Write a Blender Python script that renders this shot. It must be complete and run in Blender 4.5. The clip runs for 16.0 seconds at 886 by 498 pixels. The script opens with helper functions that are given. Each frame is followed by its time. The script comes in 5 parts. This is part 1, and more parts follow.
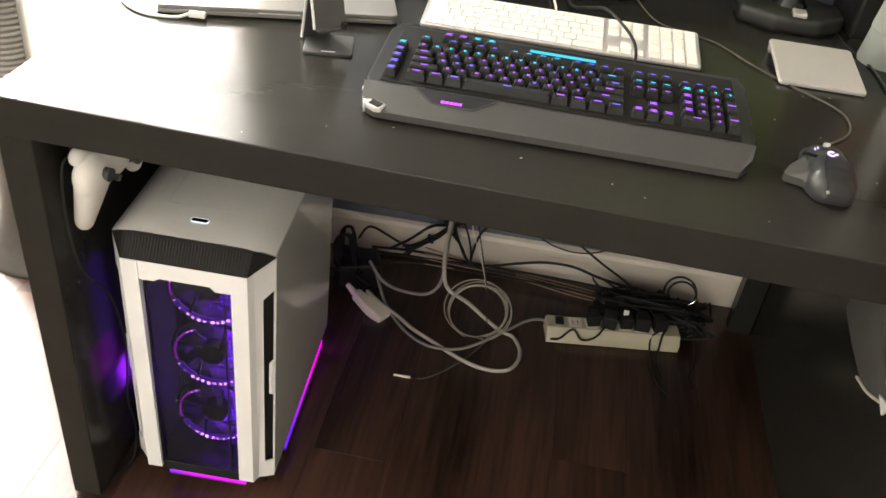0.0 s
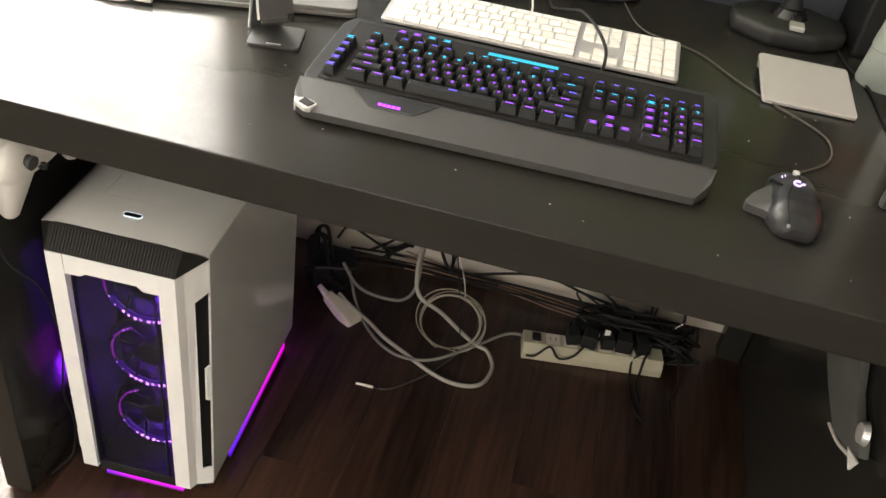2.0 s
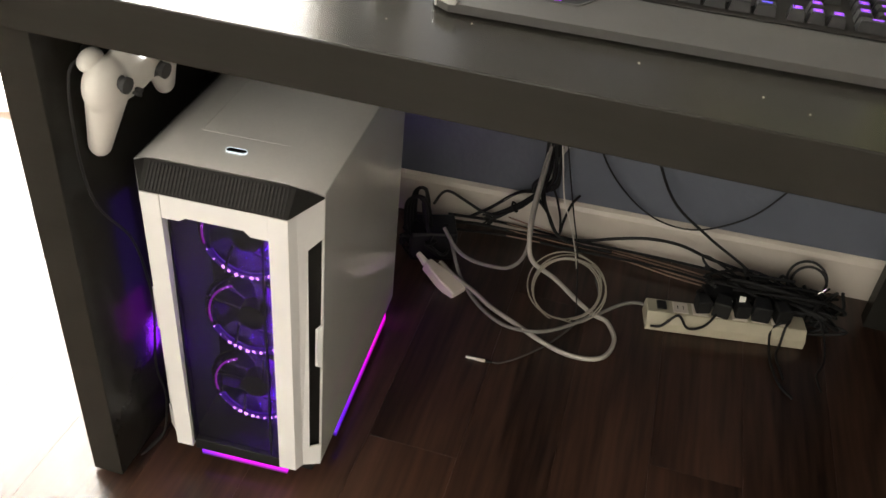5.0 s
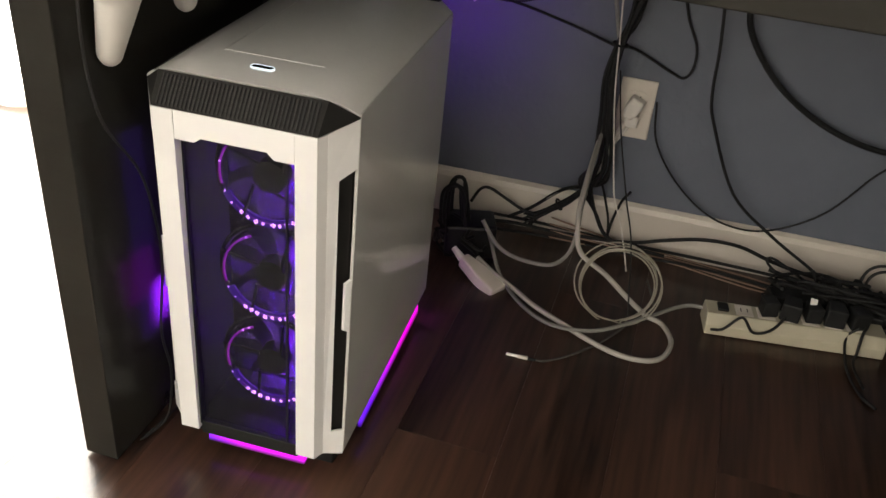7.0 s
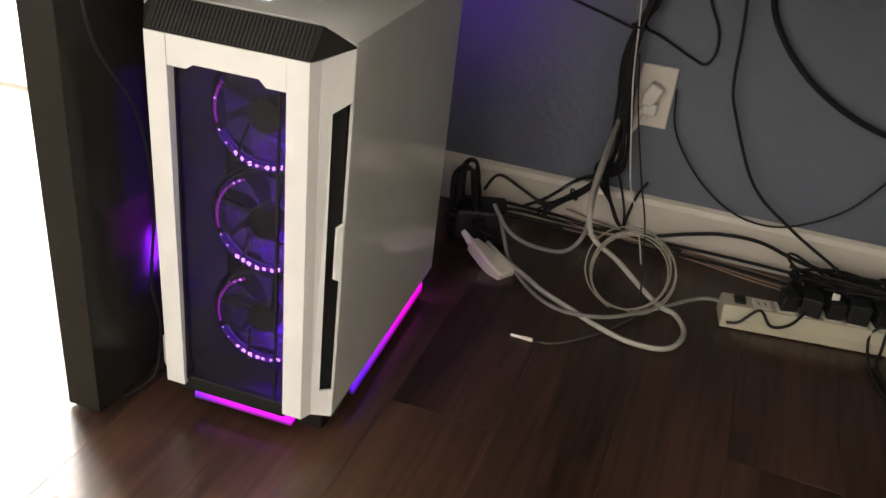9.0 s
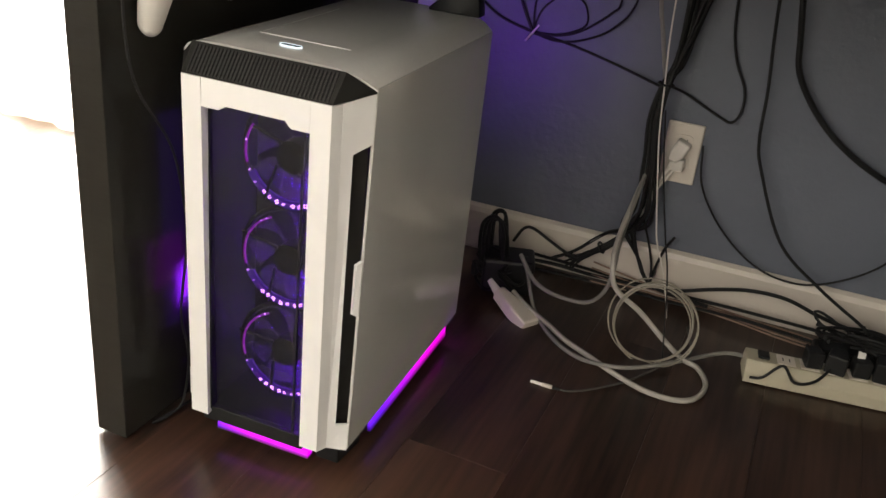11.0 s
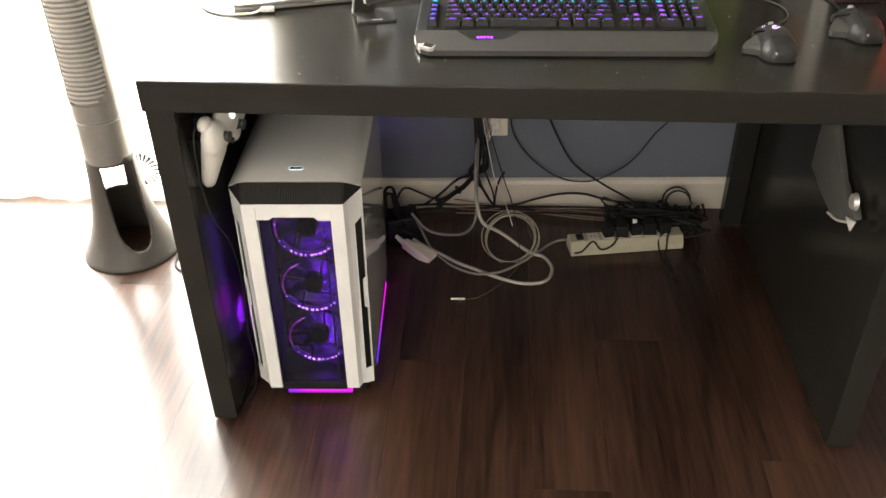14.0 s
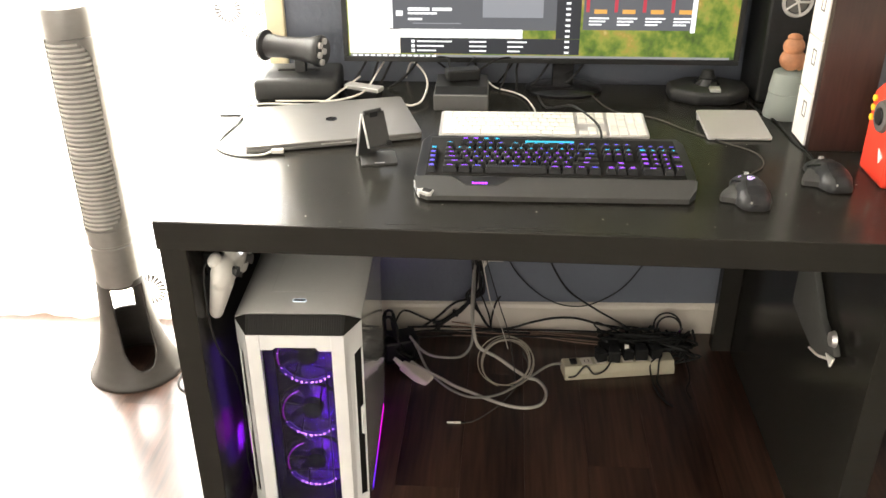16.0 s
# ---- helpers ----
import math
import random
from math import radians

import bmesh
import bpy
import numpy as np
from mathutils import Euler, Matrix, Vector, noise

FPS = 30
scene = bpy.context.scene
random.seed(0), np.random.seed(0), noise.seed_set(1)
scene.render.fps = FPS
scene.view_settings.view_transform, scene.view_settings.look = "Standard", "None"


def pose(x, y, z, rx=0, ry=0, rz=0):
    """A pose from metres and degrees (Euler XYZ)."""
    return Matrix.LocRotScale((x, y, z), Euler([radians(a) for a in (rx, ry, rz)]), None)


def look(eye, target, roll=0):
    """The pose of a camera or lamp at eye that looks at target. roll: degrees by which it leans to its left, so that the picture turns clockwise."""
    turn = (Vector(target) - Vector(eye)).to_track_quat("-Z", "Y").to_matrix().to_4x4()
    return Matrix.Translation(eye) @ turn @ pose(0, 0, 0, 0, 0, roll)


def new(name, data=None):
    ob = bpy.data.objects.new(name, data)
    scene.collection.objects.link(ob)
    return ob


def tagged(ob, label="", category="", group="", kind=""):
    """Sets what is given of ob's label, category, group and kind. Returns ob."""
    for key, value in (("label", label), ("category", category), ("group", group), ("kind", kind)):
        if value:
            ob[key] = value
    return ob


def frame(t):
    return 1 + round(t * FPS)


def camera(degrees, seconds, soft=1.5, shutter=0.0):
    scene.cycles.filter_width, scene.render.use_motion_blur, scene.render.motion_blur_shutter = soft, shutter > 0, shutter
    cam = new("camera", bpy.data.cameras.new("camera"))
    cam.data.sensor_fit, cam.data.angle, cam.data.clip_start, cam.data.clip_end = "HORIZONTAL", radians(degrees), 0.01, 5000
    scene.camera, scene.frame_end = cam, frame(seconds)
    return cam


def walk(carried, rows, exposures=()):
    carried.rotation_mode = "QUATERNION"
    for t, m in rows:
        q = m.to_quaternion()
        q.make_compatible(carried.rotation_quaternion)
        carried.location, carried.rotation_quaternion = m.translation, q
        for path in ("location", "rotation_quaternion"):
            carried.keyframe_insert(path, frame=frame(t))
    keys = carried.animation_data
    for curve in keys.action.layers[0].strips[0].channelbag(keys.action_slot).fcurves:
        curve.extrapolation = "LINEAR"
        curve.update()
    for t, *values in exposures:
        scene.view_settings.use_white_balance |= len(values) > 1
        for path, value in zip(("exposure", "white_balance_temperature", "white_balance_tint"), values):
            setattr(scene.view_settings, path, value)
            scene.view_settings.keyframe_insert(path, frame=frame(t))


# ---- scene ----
cam = camera(53.6, 16.0, shutter=0.5)
PATH = [
    (0, (0.642, -0.843, 1.25), (0.486, 0.77, 0.078), 7.4),
    (0.5, (0.668, -0.824, 1.249), (0.522, 0.794, 0.081), 7.4),
    (1, (0.692, -0.792, 1.249), (0.534, 0.819, 0.075), 8.2),
    (1.5, (0.722, -0.762, 1.241), (0.523, 0.836, 0.055), 8.5),
    (2, (0.751, -0.741, 1.237), (0.517, 0.849, 0.046), 9.0),
    (2.5, (0.762, -0.725, 1.227), (0.498, 0.857, 0.033), 9.3),
    (3, (0.759, -0.717, 1.231), (0.477, 0.871, 0.047), 8.7),
    (3.5, (0.73, -0.701, 1.199), (0.428, 0.878, 0.009), 6.5),
    (4, (0.673, -0.69, 1.16), (0.335, 0.848, -0.073), 5.4),
    (4.2, (0.646, -0.688, 1.145), (0.31, 0.848, -0.091), 5.6),
    (6.3, (0.623, -0.676, 0.899), (0.248, 0.969, -0.174), 5.1),
    (6.5, (0.617, -0.666, 0.881), (0.219, 0.978, -0.187), 4.9),
    (7, (0.616, -0.662, 0.851), (0.188, 0.987, -0.196), 5.7),
    (7.5, (0.624, -0.668, 0.833), (0.191, 0.982, -0.209), 5.7),
    (8, (0.645, -0.668, 0.803), (0.206, 0.985, -0.234), 5.8),
    (8.5, (0.659, -0.669, 0.778), (0.187, 0.998, -0.221), 6.4),
    (9, (0.667, -0.665, 0.746), (0.151, 1.006, -0.224), 6.6),
    (9.2, (0.681, -0.662, 0.743), (0.131, 1.012, -0.203), 6.4),
    (11.5, (0.72, -0.72, 0.743), (0.061, 0.964, -0.111), 6.3),
    (12, (0.714, -0.808, 0.844), (0.113, 0.883, -0.039), 4.2),
    (12.5, (0.676, -0.968, 0.983), (0.327, 0.72, -0.031), 3.2),
    (13, (0.634, -1.096, 1.095), (0.355, 0.532, -0.033), 2.3),
    (13.4, (0.603, -1.162, 1.182), (0.413, 0.473, 0.046), 0.1),
    (13.5, (0.6, -1.171, 1.208), (0.429, 0.47, 0.077), 0.5),
    (14, (0.566, -1.231, 1.282), (0.438, 0.413, 0.151), -1.2),
    (14.2, (0.566, -1.236, 1.303), (0.439, 0.418, 0.185), -1.1),
    (14.5, (0.569, -1.253, 1.342), (0.457, 0.44, 0.283), -1.2),
    (15, (0.566, -1.269, 1.368), (0.434, 0.439, 0.336), -0.6),
    (15.5, (0.569, -1.266, 1.367), (0.43, 0.48, 0.402), -0.5),
    (16, (0.577, -1.265, 1.368), (0.442, 0.499, 0.437), -0.5),
]

EXPOSURES = [(0.0, 0.07), (1.0, 0.02), (4.0, 0.0), (7.0, 0.07), (7.5, 0.1), (8.0, 0.0), (9.0, 0.06), (12.0, 0.08), (13.5, -0.03), (14.5, 0.05), (16.0, 0.15)]
walk(cam, [(t, look(eye, target, roll)) for t, eye, target, roll in PATH], EXPOSURES)

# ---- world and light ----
WINDOW_POWER, FILL_POWER = 620.0, 52.0
world = bpy.data.worlds.new("sky")
scene.world = world
world.use_nodes = True
wn = world.node_tree.nodes
sky = wn.new("ShaderNodeTexSky")
sky.sky_type, sky.sun_disc = "NISHITA", False
sky.sun_elevation, sky.sun_rotation = radians(35), radians(20)
world.node_tree.links.new(sky.outputs[0], wn["Background"].inputs[0])
wn["Background"].inputs[1].default_value = 0.1


def lamp(name, kind, m, power, colour, size=0.1, size_y=None):
    data = bpy.data.lights.new(name, kind)
    data.energy, data.color = power, colour
    if kind == "AREA":
        data.shape, data.size, data.size_y = "RECTANGLE", size, size_y or size
    else:
        data.shadow_soft_size = size
    ob = new(name, data)
    ob.matrix_basis = m
    return ob


# daylight in the sliding door's opening, and an added fill lamp behind the camera
lamp("door_daylight", "AREA", look((-1.05, 1.15, 1.1), (-1.05, 0, 1.05)), WINDOW_POWER, (1.0, 0.965, 0.9), 2.2, 2.1)
lamp("south_fill", "AREA", look((-0.5, -3.22, 1.6), (-0.5, 0, 1.5)), FILL_POWER, (1.0, 0.925, 0.77), 2.2, 1.3)


# ---- materials ----
def mat(name, colour, rough=0.5, metal=0.0, vary=0.12, scale=40.0, bump=0.0, bump_scale=300.0, coat=0.0, coat_rough=0.12, spec=0.5, stretch=(1, 1, 1), rand=0.0, rough_vary=0.03):
    m = bpy.data.materials.new(name)
    m.use_nodes = True
    nt = m.node_tree
    n, link = nt.nodes, nt.links.new
    b = n["Principled BSDF"]
    tc, mp = n.new("ShaderNodeTexCoord"), n.new("ShaderNodeMapping")
    mp.inputs["Scale"].default_value = stretch
    link(tc.outputs["Object"], mp.inputs[0])
    big, fine = n.new("ShaderNodeTexNoise"), n.new("ShaderNodeTexNoise")
    for tex, sc in ((big, scale * 0.15), (fine, scale)):
        link(mp.outputs[0], tex.inputs["Vector"])
        tex.inputs["Scale"].default_value, tex.inputs["Detail"].default_value = sc, 4
    add = n.new("ShaderNodeMath")
    link(big.outputs[0], add.inputs[0]), link(fine.outputs[0], add.inputs[1])
    value = add.outputs[0]
    if rand:
        info, mul, more = n.new("ShaderNodeObjectInfo"), n.new("ShaderNodeMath"), n.new("ShaderNodeMath")
        mul.operation = "MULTIPLY_ADD"
        link(info.outputs["Random"], mul.inputs[0])
        mul.inputs[1].default_value, mul.inputs[2].default_value = rand, -rand / 2
        link(value, more.inputs[0]), link(mul.outputs[0], more.inputs[1])
        value = more.outputs[0]
    ramp = n.new("ShaderNodeMapRange")
    link(value, ramp.inputs[0])
    ramp.inputs[1].default_value, ramp.inputs[2].default_value = 0.6, 1.4
    mix = n.new("ShaderNodeMix")
    mix.data_type = "RGBA"
    link(ramp.outputs[0], mix.inputs["Factor"])
    mix.inputs["A"].default_value = [c * (1 - vary) for c in colour] + [1]
    mix.inputs["B"].default_value = [min(1, c * (1 + vary)) for c in colour] + [1]
    link(mix.outputs["Result"], b.inputs["Base Color"])
    rr = n.new("ShaderNodeMapRange")
    link(big.outputs[0], rr.inputs[0])
    rr.inputs[1].default_value, rr.inputs[2].default_value = 0.3, 0.7
    rr.inputs[3].default_value, rr.inputs[4].default_value = max(0.02, rough - rough_vary), min(1, rough + rough_vary)
    link(rr.outputs[0], b.inputs["Roughness"])
    b.inputs["Metallic"].default_value = metal
    b.inputs["Specular IOR Level"].default_value = spec
    b.inputs["Coat Weight"].default_value, b.inputs["Coat Roughness"].default_value = coat, coat_rough
    if bump:
        tex, bm_ = n.new("ShaderNodeTexNoise"), n.new("ShaderNodeBump")
        link(mp.outputs[0], tex.inputs["Vector"])
        tex.inputs["Scale"].default_value, tex.inputs["Detail"].default_value = bump_scale, 3
        link(tex.outputs[0], bm_.inputs["Height"])
        bm_.inputs["Strength"].default_value, bm_.inputs["Distance"].default_value = bump, 0.002
        link(bm_.outputs[0], b.inputs["Normal"])
    return m


def glow(name, colour, strength):
    m = bpy.data.materials.new(name)
    m.use_nodes = True
    n = m.node_tree.nodes
    b = n["Principled BSDF"]
    b.inputs["Base Color"].default_value = (0.02, 0.02, 0.02, 1)
    b.inputs["Specular IOR Level"].default_value = 0.15
    b.inputs["Emission Color"].default_value = (*colour, 1)
    b.inputs["Emission Strength"].default_value = strength
    return m


def glow_run(name, a, b_, strength, axis, lo, hi, fade=None):
    """A lit strip whose colour runs from a to b along one axis of its object."""
    m = glow(name, a, strength)
    n, link = m.node_tree.nodes, m.node_tree.links.new
    tc, sep, rng, mix = n.new("ShaderNodeTexCoord"), n.new("ShaderNodeSeparateXYZ"), n.new("ShaderNodeMapRange"), n.new("ShaderNodeMix")
    mix.data_type = "RGBA"
    link(tc.outputs["Object"], sep.inputs[0]), link(sep.outputs[axis], rng.inputs[0])
    rng.inputs[1].default_value, rng.inputs[2].default_value = lo, hi
    link(rng.outputs[0], mix.inputs["Factor"])
    mix.inputs["A"].default_value, mix.inputs["B"].default_value = (*a, 1), (*b_, 1)
    link(mix.outputs["Result"], n["Principled BSDF"].inputs["Emission Color"])
    if fade:  # dims towards the foot, drawn for the glow's falloff onto the floor
        soft_edge = n.new("ShaderNodeMapRange")
        soft_edge.interpolation_type = "SMOOTHSTEP"
        link(sep.outputs[2], soft_edge.inputs[0])
        soft_edge.inputs[1].default_value, soft_edge.inputs[2].default_value = fade
        soft_edge.inputs[3].default_value, soft_edge.inputs[4].default_value = strength * 0.02, strength
        link(soft_edge.outputs[0], n["Principled BSDF"].inputs["Emission Strength"])
    return m


def see_through(name, clear, colour, rough=0.1, translucent=False):
    m = bpy.data.materials.new(name)
    m.use_nodes = True
    nt = m.node_tree
    n, link = nt.nodes, nt.links.new
    b = n["Principled BSDF"]
    b.inputs["Base Color"].default_value, b.inputs["Roughness"].default_value = (*colour, 1), rough
    solid = b.outputs[0]
    if translucent:
        tr, m2 = n.new("ShaderNodeBsdfTranslucent"), n.new("ShaderNodeMixShader")
        tr.inputs[0].default_value = (*colour, 1)
        link(b.outputs[0], m2.inputs[1]), link(tr.outputs[0], m2.inputs[2])
        m2.inputs[0].default_value = 0.6
        solid = m2.outputs[0]
    t, mix = n.new("ShaderNodeBsdfTransparent"), n.new("ShaderNodeMixShader")
    mix.inputs[0].default_value = 1 - clear
    link(t.outputs[0], mix.inputs[1]), link(solid, mix.inputs[2])
    link(mix.outputs[0], n["Material Output"].inputs[0])
    return m


M = dict(
    plank=mat("dark_laminate", (0.043, 0.0213, 0.0139), 0.3, vary=0.95, scale=22, stretch=(4, 0.25, 1), bump=0.04, bump_scale=40, rand=0.22, coat=0.1),
    joint=mat("floor_joint", (0.02, 0.011, 0.008), 0.7),
    blue=mat("blue_wall_paint", (0.12, 0.133, 0.166), 0.55, vary=0.05, scale=12, bump=0.9, bump_scale=70),
    white_wall=mat("white_wall_paint", (0.74, 0.71, 0.67), 0.7, vary=0.03, scale=10, bump=0.5, bump_scale=70),
    ceiling=mat("ceiling_paint", (0.8, 0.79, 0.77), 0.8, vary=0.02),
    trim=mat("white_trim_paint", (0.62, 0.565, 0.5), 0.4, vary=0.06, scale=20, bump=0.05),
    frame=mat("cream_frame", (0.75, 0.66, 0.45), 0.45, vary=0.05),
    desk=mat("black_brown_veneer", (0.021, 0.0197, 0.017), 0.21, vary=0.06, scale=60, stretch=(0.3, 4, 4), bump=0.0, bump_scale=160, spec=0.13, rough_vary=0.006),
    case_white=mat("white_powder_coat", (0.69, 0.69, 0.685), 0.38, vary=0.02, scale=80, bump=0.06, bump_scale=900),
    case_top=mat("satin_silver", (0.86, 0.85, 0.83), 0.06, 0.0, vary=0.03, scale=200, spec=0.6, coat=0.8, coat_rough=0.03, rough_vary=0.01),
    case_side=mat("grey_tinted_panel", (0.55, 0.55, 0.53), 0.09, 0.0, vary=0.04, scale=8, spec=0.6, coat=0.35, coat_rough=0.04, rough_vary=0.01),
    case_black=mat("black_plastic", (0.012, 0.012, 0.012), 0.45, vary=0.2, scale=90, bump=0.05, spec=0.25),
    black_gloss=mat("black_gloss_plastic", (0.012, 0.012, 0.013), 0.18, vary=0.2, scale=50),
    rubber=mat("black_rubber", (0.013, 0.013, 0.013), 0.55, vary=0.2, scale=120, spec=0.25),
    braid=mat("dark_braided_sheath", (0.055, 0.048, 0.04), 0.6, vary=0.2, scale=400),
    grey_cable=mat("grey_cable_sheath", (0.21, 0.2, 0.185), 0.5, vary=0.08, scale=60),
    white_cable=mat("white_cable_sheath", (0.7, 0.66, 0.61), 0.45, vary=0.06, scale=60),
    cream=mat("cream_plastic", (0.42, 0.385, 0.29), 0.45, vary=0.06, scale=50, bump=0.04),
    outlet=mat("almond_plate", (0.66, 0.6, 0.53), 0.4, vary=0.04, scale=50),
    slot=mat("dark_slot", (0.012, 0.011, 0.01), 0.7, spec=0.2),
    blade=see_through("smoked_fan_blade", 0.72, (0.6, 0.5, 0.7), 0.3, True),
    mesh=see_through("black_dust_mesh", 0.62, (0.01, 0.01, 0.012), 0.5),
    alu=mat("space_grey_aluminium", (0.21, 0.202, 0.195), 0.36, 0.5, vary=0.03, scale=300, rough_vary=0.02),
    silver=mat("silver_aluminium", (0.62, 0.61, 0.6), 0.34, 0.6, vary=0.03, scale=300),
    white_key=mat("white_keycap", (0.78, 0.76, 0.7), 0.42, vary=0.04, scale=150),
    key=mat("black_keycap", (0.013, 0.013, 0.014), 0.4, vary=0.2, scale=200, bump=0.04, bump_scale=1500, spec=0.25),
    rest=mat("grey_rest_plastic", (0.046, 0.045, 0.043), 0.42, vary=0.08, scale=200, bump=0.08, bump_scale=1800, spec=0.4),
    kb=mat("keyboard_black", (0.017, 0.017, 0.018), 0.36, vary=0.12, scale=120, spec=0.3),
    trackpad=mat("trackpad_glass", (0.36, 0.35, 0.33), 0.35, vary=0.02, scale=60),
    pad_white=mat("white_controller_shell", (0.68, 0.66, 0.62), 0.45, vary=0.03, scale=120, bump=0.05, bump_scale=1500),
    stick=mat("dark_grey_stick", (0.05, 0.05, 0.05), 0.55, vary=0.1),
    fan_dark=mat("fan_dark_plastic", (0.19, 0.18, 0.168), 0.3, vary=0.1, scale=60),
    fan_slat=mat("fan_slat_plastic", (0.34, 0.325, 0.305), 0.4, vary=0.1, scale=60),
    stand=mat("stand_dark_metal", (0.04, 0.039, 0.038), 0.5, vary=0.1, scale=90, spec=0.3),
    bracket=mat("bracket_light_grey", (0.42, 0.41, 0.39), 0.35, vary=0.05),
    fan_base=mat("fan_base_black", (0.05, 0.046, 0.042), 0.4, vary=0.1, scale=60, spec=0.3),
    dust=mat("pale_dust", (0.45, 0.43, 0.38), 0.9),
    badge=glow("violet_badge", (0.4, 0.03, 1.0), 4.5),
    fabric=mat("grey_felt", (0.085, 0.085, 0.08), 0.85, vary=0.15, scale=180, bump=0.3, bump_scale=700),
    joy=mat("joystick_black", (0.016, 0.016, 0.016), 0.5, vary=0.15, scale=90, bump=0.1, bump_scale=1200),
    joy_button=mat("joystick_grey_button", (0.4, 0.38, 0.36), 0.5),
    dark_grey=mat("dock_grey_metal", (0.11, 0.107, 0.103), 0.5, 0.1, vary=0.08, scale=90),
    screen_off=mat("bezel_black", (0.012, 0.012, 0.012), 0.3),
    red=mat("red_plastic", (0.72, 0.05, 0.025), 0.4, vary=0.05, scale=60),
    yellow=mat("yellow_plastic", (0.7, 0.5, 0.03), 0.4),
    wood_dark=mat("dark_stained_wood", (0.035, 0.017, 0.013), 0.38, vary=0.45, scale=30, stretch=(5, 5, 0.5), bump=0.1, bump_scale=80),
    box_white=mat("white_card", (0.82, 0.8, 0.76), 0.55, vary=0.02),
    router=mat("cool_white_plastic", (0.72, 0.78, 0.88), 0.4, vary=0.04, scale=40),
    ink=mat("black_ink", (0.02, 0.02, 0.02), 0.6),
    jar=see_through("frosted_plastic", 0.5, (0.78, 0.84, 0.8), 0.35, True),
    doll=mat("painted_doll", (0.45, 0.2, 0.1), 0.5, vary=0.5, scale=45),
    steel=mat("polished_steel", (0.75, 0.72, 0.66), 0.2, 1.0, vary=0.05),
    curtain=see_through("sheer_curtain_cloth", 0.5, (0.85, 0.84, 0.8), 0.8, True),
    motif=mat("printed_grey_motif", (0.09, 0.085, 0.08), 0.8),
    pane=see_through("door_glass", 0.93, (0.9, 0.95, 0.95), 0.03),
    led=glow("violet_led", (0.65, 0.25, 1.0), 16.0),
    band=glow("violet_diffuser", (0.15, 0.015, 0.8), 0.4),
    halo_violet=glow("violet_halo", (0.38, 0.02, 0.9), 0.4),
    led_and_reflection=glow("pink_led_and_reflection", (0.55, 0.02, 0.8), 0.75),
    ring_white=glow("button_light", (0.85, 0.95, 1.0), 1.3),
    key_cyan=glow("cyan_legend", (0.03, 0.5, 0.85), 2.2),
    key_blue=glow("blue_legend", (0.14, 0.1, 0.95), 2.4),
    key_violet=glow("violet_legend", (0.33, 0.07, 0.95), 2.4),
    bar_cyan=glow("cyan_light_bar", (0.02, 0.42, 0.6), 1.6),
    mouse_led=glow("white_violet_logo", (0.75, 0.55, 1.0), 1.8),
    pad_led=glow("controller_light", (1.0, 1.0, 1.0), 3.0),
)


# ---- helpers for meshes ----
def part(name, bm, material, parent=None, label="", smooth=False):
    me = bpy.data.meshes.new(name)
    bmesh.ops.recalc_face_normals(bm, faces=bm.faces)
    bm.to_mesh(me)
    bm.free()
    me.materials.append(material)
    if smooth:
        me.shade_smooth()
        me.set_sharp_from_angle(angle=radians(40))
    ob = new(name, me)
    if parent:
        ob.parent = parent
    if label:
        ob["label"] = label
    return ob


def thing(name, m, label, category, group=""):
    ob = new(name)
    ob.empty_display_size = 0.05
    ob.matrix_basis = m
    return tagged(ob, label, category, group)


def box(x0, x1, y0, y1, z0, z1, bevel=0.0, bm=None, seg=2):
    bm = bm or bmesh.new()
    vs = [bm.verts.new((x, y, z)) for z in (z0, z1) for x, y in ((x0, y0), (x1, y0), (x1, y1), (x0, y1))]
    fs = [bm.faces.new([vs[i] for i in f]) for f in ((3, 2, 1, 0), (4, 5, 6, 7), (0, 1, 5, 4), (1, 2, 6, 5), (2, 3, 7, 6), (3, 0, 4, 7))]
    if bevel:
        es = list({e for f in fs for e in f.edges})
        bmesh.ops.bevel(bm, geom=es, offset=bevel, segments=seg, affect="EDGES", profile=0.5)
    return bm


def prism(poly, axis, lo, hi, bevel=0.0, bm=None, seg=2):
    """A polygon in the two other axes, drawn out along one axis from lo to hi."""
    bm = bm or bmesh.new()

    def at(p, v):
        return {"x": (v, p[0], p[1]), "y": (p[0], v, p[1]), "z": (p[0], p[1], v)}[axis]
    a, b = [bm.verts.new(at(p, lo)) for p in poly], [bm.verts.new(at(p, hi)) for p in poly]
    fs = [bm.faces.new(a), bm.faces.new(b[::-1])]
    for i in range(len(poly)):
        j = (i + 1) % len(poly)
        fs.append(bm.faces.new((a[i], b[i], b[j], a[j])))
    bmesh.ops.recalc_face_normals(bm, faces=fs)
    if bevel:
        bmesh.ops.bevel(bm, geom=list({e for f in fs for e in f.edges}), offset=bevel, segments=seg, affect="EDGES", profile=0.5)
    return bm


def cyl(p0, p1, r0, r1=None, n=16, bm=None, caps=True):
    bm = bm or bmesh.new()
    p0, p1 = Vector(p0), Vector(p1)
    r1 = r0 if r1 is None else r1
    q = (p1 - p0).to_track_quat("Z", "Y").to_matrix()
    rows = []
    for p, r in ((p0, r0), (p1, r1)):
        rows.append([bm.verts.new(p + q @ Vector((r * math.cos(6.28319 * i / n), r * math.sin(6.28319 * i / n), 0))) for i in range(n)])
    for i in range(n):
        j = (i + 1) % n
        bm.faces.new((rows[0][i], rows[0][j], rows[1][j], rows[1][i]))
    if caps:
        bm.faces.new(rows[0][::-1]), bm.faces.new(rows[1])
    return bm


def lathe(profile, n=24, sx=1.0, sy=1.0, bm=None, centre=(0, 0)):
    bm = bm or bmesh.new()
